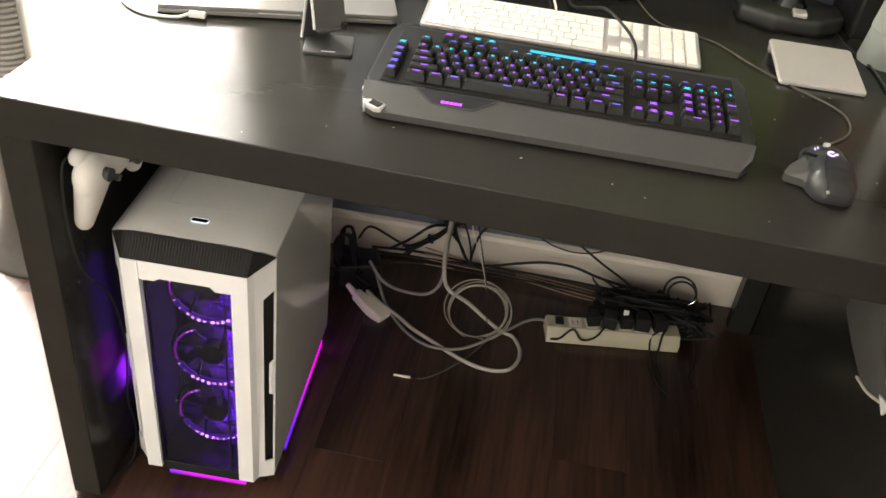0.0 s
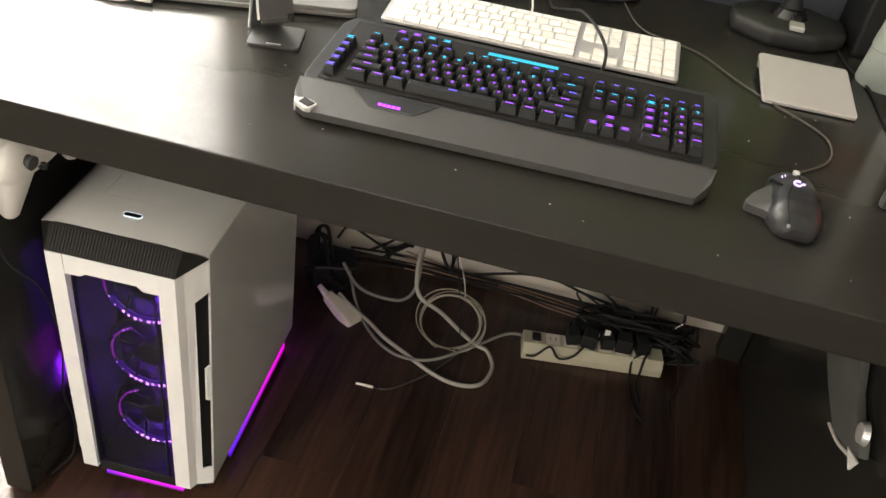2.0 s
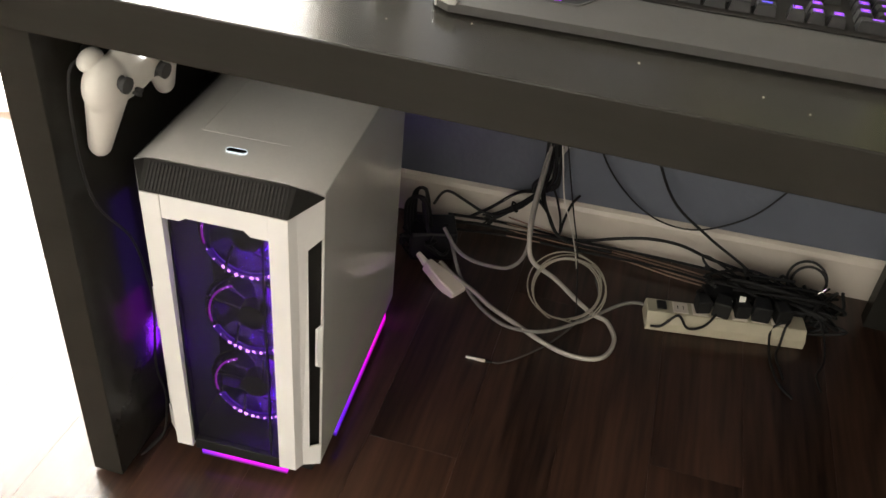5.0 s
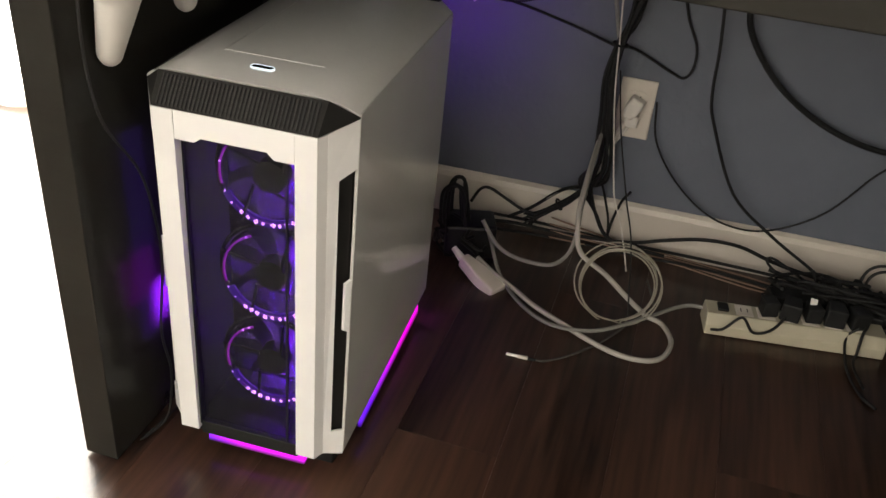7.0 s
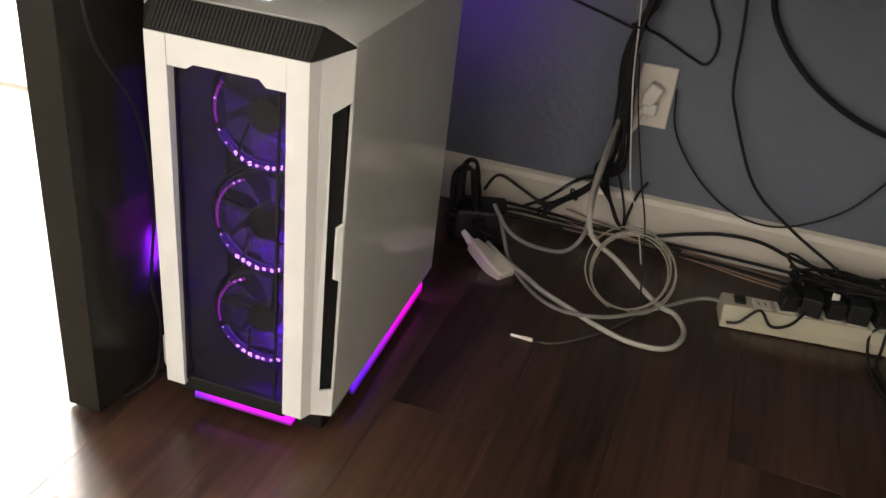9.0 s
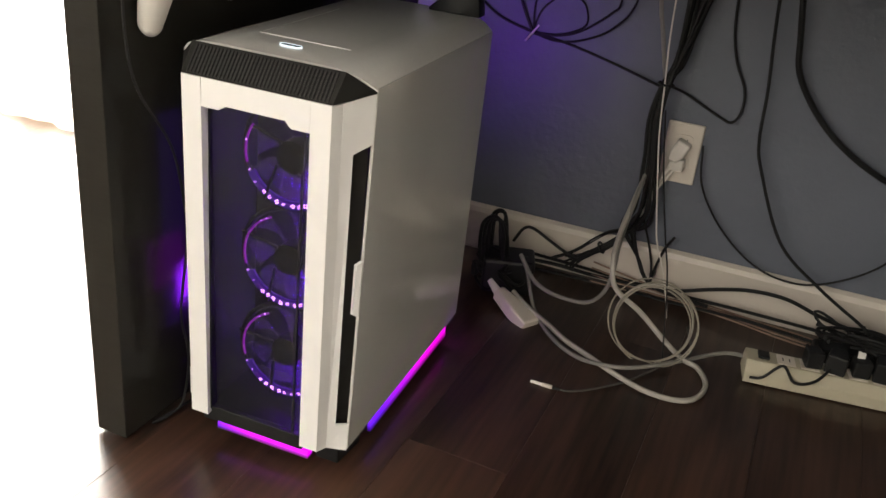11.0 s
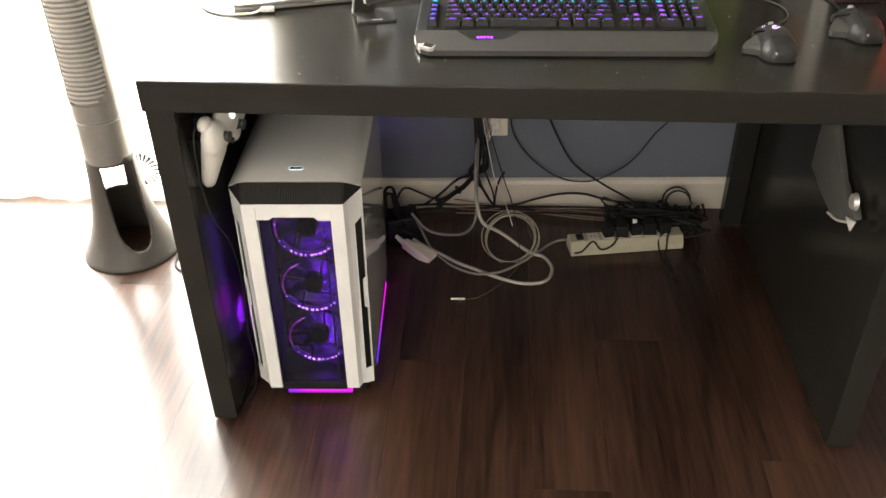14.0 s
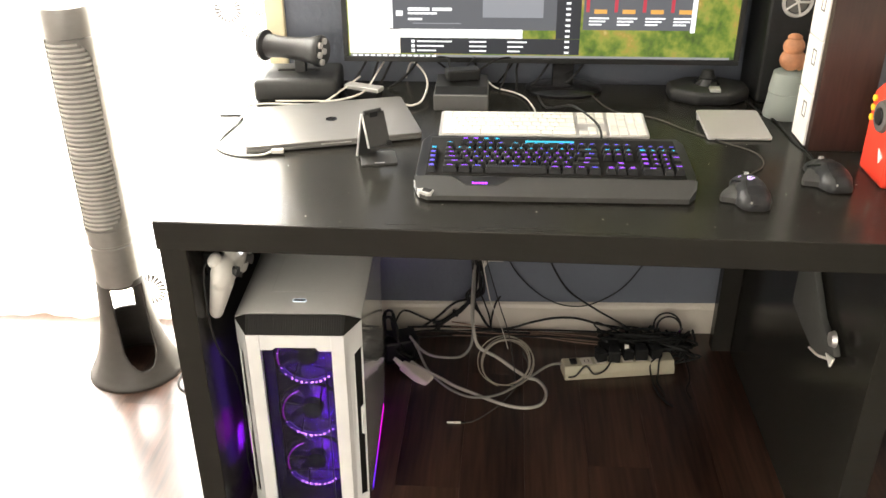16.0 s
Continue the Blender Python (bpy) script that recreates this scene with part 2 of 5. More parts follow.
    rows = [[bm.verts.new((centre[0] + sx * r * math.cos(6.28319 * i / n), centre[1] + sy * r * math.sin(6.28319 * i / n), z)) for i in range(n)] for r, z in profile]
    for a, b in zip(rows, rows[1:]):
        for i in range(n):
            j = (i + 1) % n
            bm.faces.new((a[i], a[j], b[j], b[i]))
    bm.faces.new(rows[0][::-1]), bm.faces.new(rows[-1])
    return bm


def smooth_line(pts, steps=6):
    pts = [Vector(p) for p in pts]
    ext = [pts[0] * 2 - pts[1]] + pts + [pts[-1] * 2 - pts[-2]]
    out = []
    for a, b, c, d in zip(ext, ext[1:], ext[2:], ext[3:]):
        for k in range(steps):
            t = k / steps
            out.append(0.5 * ((2 * b) + (c - a) * t + (2 * a - 5 * b + 4 * c - d) * t * t + (3 * b - a - 3 * c + d) * t ** 3))
    return out + [pts[-1]]


def tube(pts, r, n=8, steps=6, bm=None, taper=None):
    bm = bm or bmesh.new()
    line = smooth_line(pts, steps) if steps else [Vector(p) for p in pts]
    side, rows = Vector((0.31, 0.52, 0.8)), []
    for i, p in enumerate(line):
        d = (line[min(i + 1, len(line) - 1)] - line[max(i - 1, 0)]).normalized()
        u = (side - d * side.dot(d)).normalized()
        v, side = d.cross(u), u
        rr = r if taper is None else r + (taper - r) * i / (len(line) - 1)
        rows.append([bm.verts.new(p + rr * (u * math.cos(6.28319 * k / n) + v * math.sin(6.28319 * k / n))) for k in range(n)])
    for a, b in zip(rows, rows[1:]):
        for k in range(n):
            bm.faces.new((a[k], a[(k + 1) % n], b[(k + 1) % n], b[k]))
    bm.faces.new(rows[0][::-1]), bm.faces.new(rows[-1])
    return bm


def torus(centre, r, minor, normal=(0, 0, 1), n=40, bm=None):
    q = Vector(normal).to_track_quat("Z", "Y").to_matrix()
    bm = bm or bmesh.new()
    rows = []
    for i in range(n):
        a = 6.28319 * i / n
        d = q @ Vector((math.cos(a), math.sin(a), 0))
        k = q @ Vector((0, 0, 1))
        rows.append([bm.verts.new(Vector(centre) + d * r + minor * (d * math.cos(b) + k * math.sin(b))) for b in (0, 1.0472, 2.0944, 3.14159, 4.18879, 5.23599)])
    for i in range(n):
        a, b = rows[i], rows[(i + 1) % n]
        for k in range(6):
            bm.faces.new((a[k], a[(k + 1) % 6], b[(k + 1) % 6], b[k]))
    return bm


def ball(c, s, bm=None, u=20, v=12, rot=None):
    bm = bm or bmesh.new()
    m = Matrix.Translation(c) @ (rot or Matrix()) @ Matrix.Diagonal((*s, 1))
    bmesh.ops.create_uvsphere(bm, u_segments=u, v_segments=v, radius=1, matrix=m)
    return bm


def cable(name, pts, r, material, label, group="cables under the desk", n=8, category="cable", steps=6):
    pts = [(x, min(y, wall_y(x) - r - (0.015 if z < 0.1 else 0.002)), z) for x, y, z in pts]
    ob = part(name, tube(pts, r, n, steps), material, smooth=True)
    return tagged(ob, label, category, group)


def structure(name, bm, material, label):
    return tagged(part(name, bm, material), label, kind="structure")


def rounded(x0, x1, y0, y1, r, n=5):
    out = []
    for cx, cy, a0 in ((x1 - r, y1 - r, 0), (x0 + r, y1 - r, 90), (x0 + r, y0 + r, 180), (x1 - r, y0 + r, 270)):
        out += [(cx + r * math.cos(radians(a0 + 90 * k / n)), cy + r * math.sin(radians(a0 + 90 * k / n))) for k in range(n + 1)]
    return out


# ---- the room ----
WALL, DOOR_R = 0.868, 0.03
X0, X1, Y0, H = -2.7, 2.3, -3.2, 2.5
structure("floor", box(X0, X1, Y0, 1.0, -0.06, -0.006), M["joint"], "subfloor under dark brown laminate planks")
structure("ceiling", box(X0, X1, Y0, 1.0, H, H + 0.1), M["ceiling"], "plain white ceiling")
TURNED = pose(1.15, WALL + 0.004, 0, 0, 0, 2.4)  # the wall stands a little askew to the desk
structure("wall_north", box(DOOR_R - 1.15, X1 - 1.17, 0, 0.13, 0, H), M["blue"], "blue textured wall behind the desk").matrix_basis = TURNED


def wall_y(x):
    return WALL + 0.004 - (1.15 - x) * math.tan(radians(2.4))
structure("wall_north_head", box(X0, DOOR_R, WALL, 1.0, 2.12, H), M["white_wall"], "wall over the sliding door")
structure("wall_north_end", box(X0, -2.2, WALL, 1.0, 0, 2.12), M["white_wall"], "wall beside the sliding door")
structure("wall_east", box(X1, X1 + 0.1, Y0, 1.0, 0, H), M["white_wall"], "unseen white side wall that bounces light in")
structure("wall_west", box(X0 - 0.1, X0, Y0, 1.0, 0, H), M["white_wall"], "unseen white side wall that bounces light in")
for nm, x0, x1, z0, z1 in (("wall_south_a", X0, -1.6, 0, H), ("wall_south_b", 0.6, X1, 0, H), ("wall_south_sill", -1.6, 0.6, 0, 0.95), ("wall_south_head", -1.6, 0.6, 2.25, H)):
    structure(nm, box(x0, x1, Y0 - 0.1, Y0, z0, z1), M["white_wall"], "unseen white wall round the fill lamp's opening")
structure("baseboard", prism([(0, 0.0), (-0.013, 0.0), (-0.013, 0.078), (-0.009, 0.087), (-0.002, 0.092), (0, 0.092)], "x", DOOR_R - 1.128, X1 - 1.17), M["trim"], "white painted baseboard with a rounded top").matrix_basis = TURNED

door = tagged(new("window_1"), "sliding glass door with a cream frame, full of daylight", "window", kind="structure")
for nm, b in (("jamb", (DOOR_R - 0.035, DOOR_R + 0.012, 0.812, 0.95, 0, 2.12)), ("jamb", (-2.2, -2.16, 0.88, 0.95, 0, 2.12)), ("head", (-2.16, DOOR_R - 0.035, 0.88, 0.95, 2.07, 2.12)), ("sill", (-2.16, DOOR_R - 0.035, 0.88, 0.95, 0, 0.05)), ("mullion", (-1.1, -1.05, 0.89, 0.94, 0.05, 2.07))):
    part(nm, box(*b, 0.003), M["frame"], door)
for x0, x1 in ((-2.16, -1.1), (-1.05, DOOR_R - 0.035)):
    pane = part("pane", box(x0, x1, 0.912, 0.918, 0.05, 2.07), M["pane"], door)
    pane.visible_shadow = False

# sheer curtain with grey dandelion motifs
curtain = thing("sheer_curtain", pose(0, 0, 0), "white sheer curtain with grey dandelion print, glowing with daylight", "curtain")
bm = bmesh.new()
cols = []
for i in range(161):
    x = -2.2 + i * (2.2 + DOOR_R - 0.015) / 160
    cols.append([bm.verts.new((x, 0.835 + 0.008 * math.sin(x * 31) + 0.005 * math.sin(x * 73 + 1), z)) for z in (0.004, 0.7, 1.4, 2.2)])
for a, b in zip(cols, cols[1:]):
    for k in range(3):
        bm.faces.new((a[k], b[k], b[k + 1], a[k + 1]))
part("cloth", bm, M["curtain"], curtain, smooth=True)
part("rod", cyl((-2.3, 0.835, 2.21), (0.0, 0.835, 2.21), 0.012), M["frame"], curtain)


def dandelion(cx, cz, r, n):
    """One printed flower: a thin ring with strokes, in one piece."""
    bm = bmesh.new()

    def at(a, q):
        return bm.verts.new((cx + q * math.cos(a), 0.818, cz + q * math.sin(a)))
    step, w = 6.28319 / n, 0.12
    inner, mids, outs = [], [], []
    for k in range(n):
        for sgn in (-1, 1):
            a = k * step + sgn * step * 0.35
            inner.append(at(a, r * 0.5)), mids.append(at(a, r * 0.56)), outs.append(at(a, r))
    for k in range(2 * n):
        j = (k + 1) % (2 * n)
        bm.faces.new((inner[k], inner[j], mids[j], mids[k]))
        if k % 2 == 0:
            bm.faces.new((mids[k], mids[j], outs[j], outs[k]))
    return bm


for cx, cz, r, n in ((-0.094, 0.902, 0.033, 20), (-0.0185, 0.837, 0.021, 14), (-0.099, 0.832, 0.011, 9), (-0.0135, 0.908, 0.022, 14), (-0.053, 0.849, 0.015, 10), (0.017, 0.925, 0.011, 8), (0.016, 0.894, 0.01, 7), (0.018, 0.868, 0.011, 8), (0.016, 0.835, 0.01, 7), (-0.42, 0.115, 0.05, 22), (-0.035, 0.95, 0.02, 14), (-0.07, 1.1, 0.06, 26), (-0.3, 1.2, 0.08, 26)):
    part("printed_motif", dandelion(cx, cz, r, n), M["motif"], curtain, "grey dandelion print")

# ---- the desk ----
D, LEG, RIGHT, BACK = 0.74, 0.046, 1.2, 0.79
desk = thing("desk", pose(0, 0, 0), "black-brown wooden desk with thick top and panel legs", "desk")
part("top", prism([(0, -0.007), (1.42, -0.0255), (1.42, BACK), (0, BACK)], "z", 0.688, D, 0.0015), M["desk"], desk)
part("leg", box(0, LEG, 0.004, BACK, 0.005, 0.6875, 0.0015), M["desk"], desk)
part("leg", box(RIGHT, RIGHT + 0.048, -0.014, BACK - 0.02, 0.005, 0.6875, 0.0015), M["desk"], desk)
part("back_batten", box(1.148, RIGHT - 0.002, 0.755, BACK, 0.012, 0.6875, 0.0015), M["desk"], desk)
for fx, fy in ((0.022, 0.03), (0.022, 0.76), (RIGHT + 0.024, 0.03), (RIGHT + 0.024, 0.74)):
    part("foot", cyl((fx, fy, 0), (fx, fy, 0.0055), 0.012), M["rubber"], desk)

# ---- the computer tower ----
PC = pose(0.1985, 0.053, 0, 0, 0.45, 3.0)
pc = thing("computer_tower", PC, "white and silver computer tower with violet lit fans, under the desk", "computer")
FW, SW, CH, DEEP, TOP, LOW = 0.09, 0.1185, 0.045, 0.432, 0.517, 0.034
LEAN = 0.019  # the front draws back towards its foot by this much per metre of height
part("body", box(-SW + 0.004, SW - 0.004, 0.135, DEEP, LOW, 0.494), M["case_black"], pc)
part("floor_plate", prism([(-FW + 0.012, 0.026), (FW - 0.012, 0.026), (SW - 0.008, 0.06), (SW - 0.006, 0.134), (-SW + 0.006, 0.134), (-SW + 0.008, 0.06)], "z", 0.031, 0.05), M["case_black"], pc)
part("side_panel", prism([(CH - 0.0075, 0.038), (DEEP, 0.038), (DEEP, 0.4975), (CH + 0.003, 0.4975)], "x", SW - 0.004, SW, 0.001), M["case_side"], pc, "grey glossy side panel")
part("side_skirt", box(SW - 0.012, SW - 0.0045, 0.06, DEEP, 0.026, 0.0375), M["case_black"], pc)
part("left_panel", box(-SW, -SW + 0.004, CH + 0.003, DEEP, 0.034, 0.4975, 0.001), M["case_white"], pc)
# top: flat middle with sloping sides
top = bmesh.new()
half = [(FW + 0.002 - 0.03, TOP, 0.0255), (FW - 0.008, TOP - 0.0006, 0.0255), (FW + 0.003, TOP - 0.0032, 0.0262), (FW + 0.014, TOP - 0.008, 0.033), (SW - 0.003, TOP - 0.017, 0.042), (SW, 0.496, CH)]
prof = [(-x, z) for x, z, _ in half[::-1]] + [(x, z) for x, z, _ in half] + [(SW, 0.4955), (-SW, 0.4955)]
fr = [y for _, _, y in half[::-1]] + [y for _, _, y in half] + [CH, CH]
a = [top.verts.new((x, y, z)) for (x, z), y in zip(prof, fr)]
b = [top.verts.new((x, DEEP, z)) for x, z in prof]
top.faces.new(a), top.faces.new(b[::-1])
for i in range(len(prof)):
    top.faces.new((a[i], b[i], b[(i + 1) % len(prof)], a[(i + 1) % len(prof)]))
bmesh.ops.triangulate(top, faces=[f for f in top.faces if len(f.verts) > 4])
part("top_panel", top, M["case_top"], pc, "satin silver top panel", smooth=True)
for gb in ((-0.058, 0.056, 0.104, 0.105), (-0.058, -0.0573, 0.1052, 0.3)):
    part("groove", box(*gb, TOP - 0.0005, TOP + 0.0004), M["silver"], pc, "thin bright groove")
button = part("power_button", prism(rounded(-0.0115, 0.0135, 0.0665, 0.0755, 0.0044), "z", TOP - 0.001, TOP + 0.0012), M["black_gloss"], pc, "black pill-shaped power button")
ringbm = bmesh.new()
outer, inner = rounded(-0.0122, 0.0142, 0.0658, 0.0762, 0.0051), rounded(-0.0115, 0.0135, 0.0665, 0.0755, 0.0044)
vo = [[ringbm.verts.new((x, y, z)) for x, y in ps] for ps, z in ((outer, TOP), (outer, TOP + 0.0016), (inner, TOP + 0.0016), (inner, TOP))]
for p, q in zip(vo, vo[1:]):
    for i in range(len(p)):
        j = (i + 1) % len(p)
        ringbm.faces.new((p[i], p[j], q[j], q[i]))
part("light_ring", ringbm, M["ring_white"], button, "white lit ring")
# slanted black vent under the front of the top, with ribs
vent = bmesh.new()
lo = [(-FW, 0.001, 0.485), (FW, 0.001, 0.485), (SW, CH, 0.493), (-SW, CH, 0.493)]
hi = [(-FW - 0.002, 0.025, TOP - 0.002), (FW + 0.002, 0.025, TOP - 0.002), (SW, CH + 0.0005, 0.495), (-SW, CH + 0.0005, 0.495)]
vl, vh = [vent.verts.new(p) for p in lo], [vent.verts.new(p) for p in hi]
vent.faces.new(vl), vent.faces.new(vh[::-1])
for i in range(4):
    vent.faces.new((vl[i], vl[(i + 1) % 4], vh[(i + 1) % 4], vh[i]))
part("top_vent", vent, M["slot"], pc, "black slanted vent")
rib = box(-0.0011, 0.0011, -0.0012, 0.0012, 0, 0.0335, 0.0004, seg=1)
rib_mesh = part("vent_rib", rib, M["case_black"], pc)
tilt = math.degrees(math.atan2(0.024, 0.0305))
rib_mesh.matrix_basis = pose(-0.084, 0.0025, 0.4865, -tilt, 0, 0) @ pose(0, 0, 0, 0, 0, 0)
for i in range(1, 39):
    o = rib_mesh.copy()
    scene.collection.objects.link(o)
    o.matrix_basis = pose(-0.084 + i * 0.00442, 0.0025, 0.4865, -tilt, 0, 0)
# front pillars, each with its slanted cheek
def lean(bm):
    for v in bm.verts:
        v.co.y += (0.485 - v.co.z) * LEAN


for s in (-1, 1):
    xi = 0.066 * s
    pil = bmesh.new()
    # cheek is cut by a long dark side vent: upper piece, lower piece and the front strip
    prism([(xi, 0.0), (FW * s, 0.0), (FW * s + 0.0065 * s, 0.0135), (FW * s + 0.002 * s, 0.0145), (xi, 0.018)], "z", 0.043, 0.4845, bm=pil)
    lean(pil)
    part("front_pillar", pil, M["case_white"], pc, "white front pillar")
    A, B = Vector((FW * s + 0.0065 * s, 0.0132)), Vector((SW * s, CH))
    w = Vector((-0.0035 * s, 0.001))

    def cheek(z_in_lo, z_in_hi, z_out_lo, z_out_hi, c0=0.0, c1=1.0):
        ch = bmesh.new()
        def at(c_, z):
            back = Vector((0, (0.485 - z) * LEAN))
            return (A + back).lerp(B - back * (1.25 if s > 0 else 0.0), c_)
        q = [(at(c_, z), z) for c_, z in ((c0, z_in_lo), (c1, z_out_lo), (c1, z_out_hi), (c0, z_in_hi))]
        f = [ch.verts.new((p.x, p.y, z)) for p, z in q]
        k = [ch.verts.new((p.x + w.x, p.y + w.y, z)) for p, z in q]
        ch.faces.new(f), ch.faces.new(k[::-1])
        for i in range(4):
            ch.faces.new((f[i], k[i], k[(i + 1) % 4], f[(i + 1) % 4]))
        part("front_cheek", ch, M["case_white"], pc, "white slanted cheek beside a dark vent")
    cheek(0.423, 0.4852, 0.438, 0.493)
    cheek(0.043, 0.078, 0.038, 0.078)
    cheek(0.078, 0.423, 0.078, 0.43, 0.0, 0.38)
    cheek(0.232, 0.296, 0.228, 0.3, 0.78, 1.0)
    iv = bmesh.new()
    a2, b2 = A.lerp(B, 0.3) + w * 1.6 + Vector((0, 0.009)), B + w * 1.8
    vs = [iv.verts.new(p) for p in ((a2.x, a2.y, 0.07), (b2.x, b2.y, 0.07), (b2.x, b2.y, 0.45), (a2.x, a2.y, 0.44))]
    vs2 = [iv.verts.new(v.co + Vector((-0.004 * s, 0.003, 0))) for v in vs]
    iv.faces.new(vs), iv.faces.new(vs2[::-1])
    for i in range(4):
        iv.faces.new((vs[i], vs2[i], vs2[(i + 1) % 4], vs[(i + 1) % 4]))
    part("side_vent", iv, M["slot"], pc, "dark side vent")
cross = [(-0.0655, 0.4845), (0.0655, 0.4845), (0.0655, 0.4505), (0.044, 0.4505), (0.036, 0.458), (-0.036, 0.458), (-0.044, 0.4525), (-0.0655, 0.4525)]
part("crossbar", prism(cross, "y", 0.0008, 0.012), M["case_white"], pc, "white notched crossbar")
front = box(-0.0655, 0.0655, 0.0145, 0.0152, 0.05, 0.4845)
lean(front)
part("front_mesh", front, M["mesh"], pc, "black fine dust mesh")
part("mesh_frame", box(-0.0655, 0.0655, 0.015, 0.03, 0.032, 0.052, 0.001), M["case_black"], pc)
for x in (-0.0645, 0.0645):
    part("mesh_edge", box(x - 0.001, x + 0.001, 0.013, 0.03, 0.05, 0.455), M["case_black"], pc)
part("mesh_rod", box(0.049, 0.0515, 0.017, 0.02, 0.05, 0.455), M["case_black"], pc)
part("inner_wall", box(-0.104, 0.104, 0.128, 0.132, 0.05, 0.492), M["case_black"], pc)
# three lit fans behind the mesh
def sector(r0, r1, a0, a1, y0, y1, cz, n=14):
    """A flat bow of a ring, from angle a0 to a1 in degrees, with thickness."""
    bm = bmesh.new()
    rows = []
    for k in range(n + 1):
        a = radians(a0 + (a1 - a0) * k / n)
        rows.append([bm.verts.new((r * math.cos(a), y, cz + r * math.sin(a))) for r, y in ((r0, y0), (r1, y0), (r1, y1), (r0, y1))])
    for p, q in zip(rows, rows[1:]):
        for i in range(4):
            bm.faces.new((p[i], p[(i + 1) % 4], q[(i + 1) % 4], q[i]))
    bm.faces.new(rows[0]), bm.faces.new(rows[-1][::-1])
    return bm


for x0 in (-0.0755, 0.0725):
    part("fan_shroud", box(x0, x0 + 0.003, 0.024, 0.127, 0.05, 0.484), M["case_black"], pc)
cluster = bmesh.new()
for dx, dz in ((0, 0.0015), (0.0018, -0.0007), (-0.0016, -0.0009), (0.0004, -0.0026)):
    ball((dx, 0, dz), (0.00075, 0.00075, 0.00075), cluster, 6, 4)
led_mesh, led_rng = None, random.Random(21)
FAN_Y, RING = 0.06, 0.0575
for i, cz in enumerate((0.389, 0.257, 0.125)):
    fan = part("case_fan", torus((0, FAN_Y + 0.012, cz), 0.0655, 0.0035, (0, 1, 0), 36), M["case_black"], pc, "round case fan with violet lights")
    part("hub", cyl((0, FAN_Y + 0.006, cz), (0, FAN_Y + 0.026, cz), 0.02, n=20), M["case_black"], fan)
    for k in range(7):
        a = 6.28319 * (k + 0.3 * i) / 7
        bl = bmesh.new()
        rows = []
        for r in (0.02, 0.033, 0.046, 0.06):
            sweep = a + (r - 0.02) * 9
            for half in (-0.36, 0.36):
                ang = sweep + half * (0.8 if r < 0.03 else 1.0)
                rows.append(bl.verts.new((r * math.cos(ang), FAN_Y + 0.018 + half * 0.03, cz + r * math.sin(ang))))
        for q in range(0, 6, 2):
            bl.faces.new((rows[q], rows[q + 1], rows[q + 3], rows[q + 2]))
        part("blade", bl, M["blade"], fan)
    for k in range(4):
        a = radians(32 + 90 * k + 7 * i)
        part("strut", cyl((0.02 * math.cos(a), FAN_Y + 0.002, cz + 0.02 * math.sin(a)), (0.066 * math.cos(a + 0.5), FAN_Y + 0.002, cz + 0.066 * math.sin(a + 0.5)), 0.0021, n=8), M["case_black"], fan)
    # diffuser bow under the lights, and the row of lights on it
    part("light_band", sector(0.0535, 0.064, 208, 322, FAN_Y + 0.004, FAN_Y + 0.007, cz), M["band"], fan, "violet glowing diffuser")
    for deg in [206, 221] + [236 + 9.8 * k for k in range(9)] + ([118, 127] if i else [168]):
        a = radians(deg + led_rng.uniform(-1.2, 1.2))
        if led_mesh is None:
            ob = part("led", cluster, M["led"], fan, "violet fan light")
            led_mesh = ob.data
        else:
            ob = new("led", led_mesh)
            ob.parent = fan
        ob.location = (RING * math.cos(a), FAN_Y, cz + RING * math.sin(a))
        ob.rotation_euler[1] = led_rng.uniform(0, 6.28)
        ob.scale = [led_rng.uniform(0.7, 1.15) if 228 < deg < 318 else led_rng.uniform(0.3, 0.55)] * 3
    part("light_arc", sector(RING - 0.0012, RING + 0.0012, *((112, 197) if i else (146, 196)), FAN_Y, FAN_Y + 0.002, cz), M["led_and_reflection"], fan, "pink arc for LEDs reflected on the fan frame")
    part("light_arc", sector(RING - 0.0011, RING + 0.0008, 226, 318, FAN_Y + 0.001, FAN_Y + 0.0025, cz), M["halo_violet"], fan, "violet arc for the halo round the LEDs")
    fan.location = (0.006, 0.006, 0)
    lamp("fan_light", "POINT", PC @ pose(0.012, FAN_Y + 0.05, cz - 0.012), 0.75, (0.2, 0.012, 1.0), 0.012)
# feet and underglow strips
for fx in (-0.085, 0.085):
    for fy in (0.072, 0.39):
        part("foot", prism([(fx - 0.016, fy - 0.024), (fx + 0.016, fy - 0.024), (fx + 0.022, fy + 0.03), (fx - 0.022, fy + 0.03)], "z", 0, 0.031, 0.002), M["rubber"], pc)
part("light_strip", prism([(0.03, 0.0305), (0.0185, 0.0305), (0.0165, 0.0195), (0.03, 0.0195)], "x", -0.058, 0.074, 0.001), glow_run("front_underglow", (0.2, 0.01, 0.95), (0.75, 0.0, 0.85), 1.7, 0, -0.06, -0.01, (0.019, 0.0285)), pc, "violet underglow strip")
part("light_strip", prism([(SW - 0.0042, 0.0372), (SW + 0.0002, 0.0372), (SW + 0.0012, 0.019), (SW - 0.0042, 0.019)], "y", 0.105, 0.385, 0.001), glow_run("side_underglow", (0.16, 0.01, 0.95), (0.85, 0.0, 0.7), 1.3, 1, 0.14, 0.3, (0.018, 0.035)), pc, "violet underglow strip")
part("light_strip", box(-0.106, -0.1, 0.11, 0.37, 0.022, 0.032, 0.001), M["key_violet"], pc, "violet underglow strip")
rear = part("rear_fan", torus((0.02, DEEP + 0.003, 0.415), 0.055, 0.003, (0, 1, 0), 30), M["led_and_reflection"], pc, "lit exhaust fan ring")
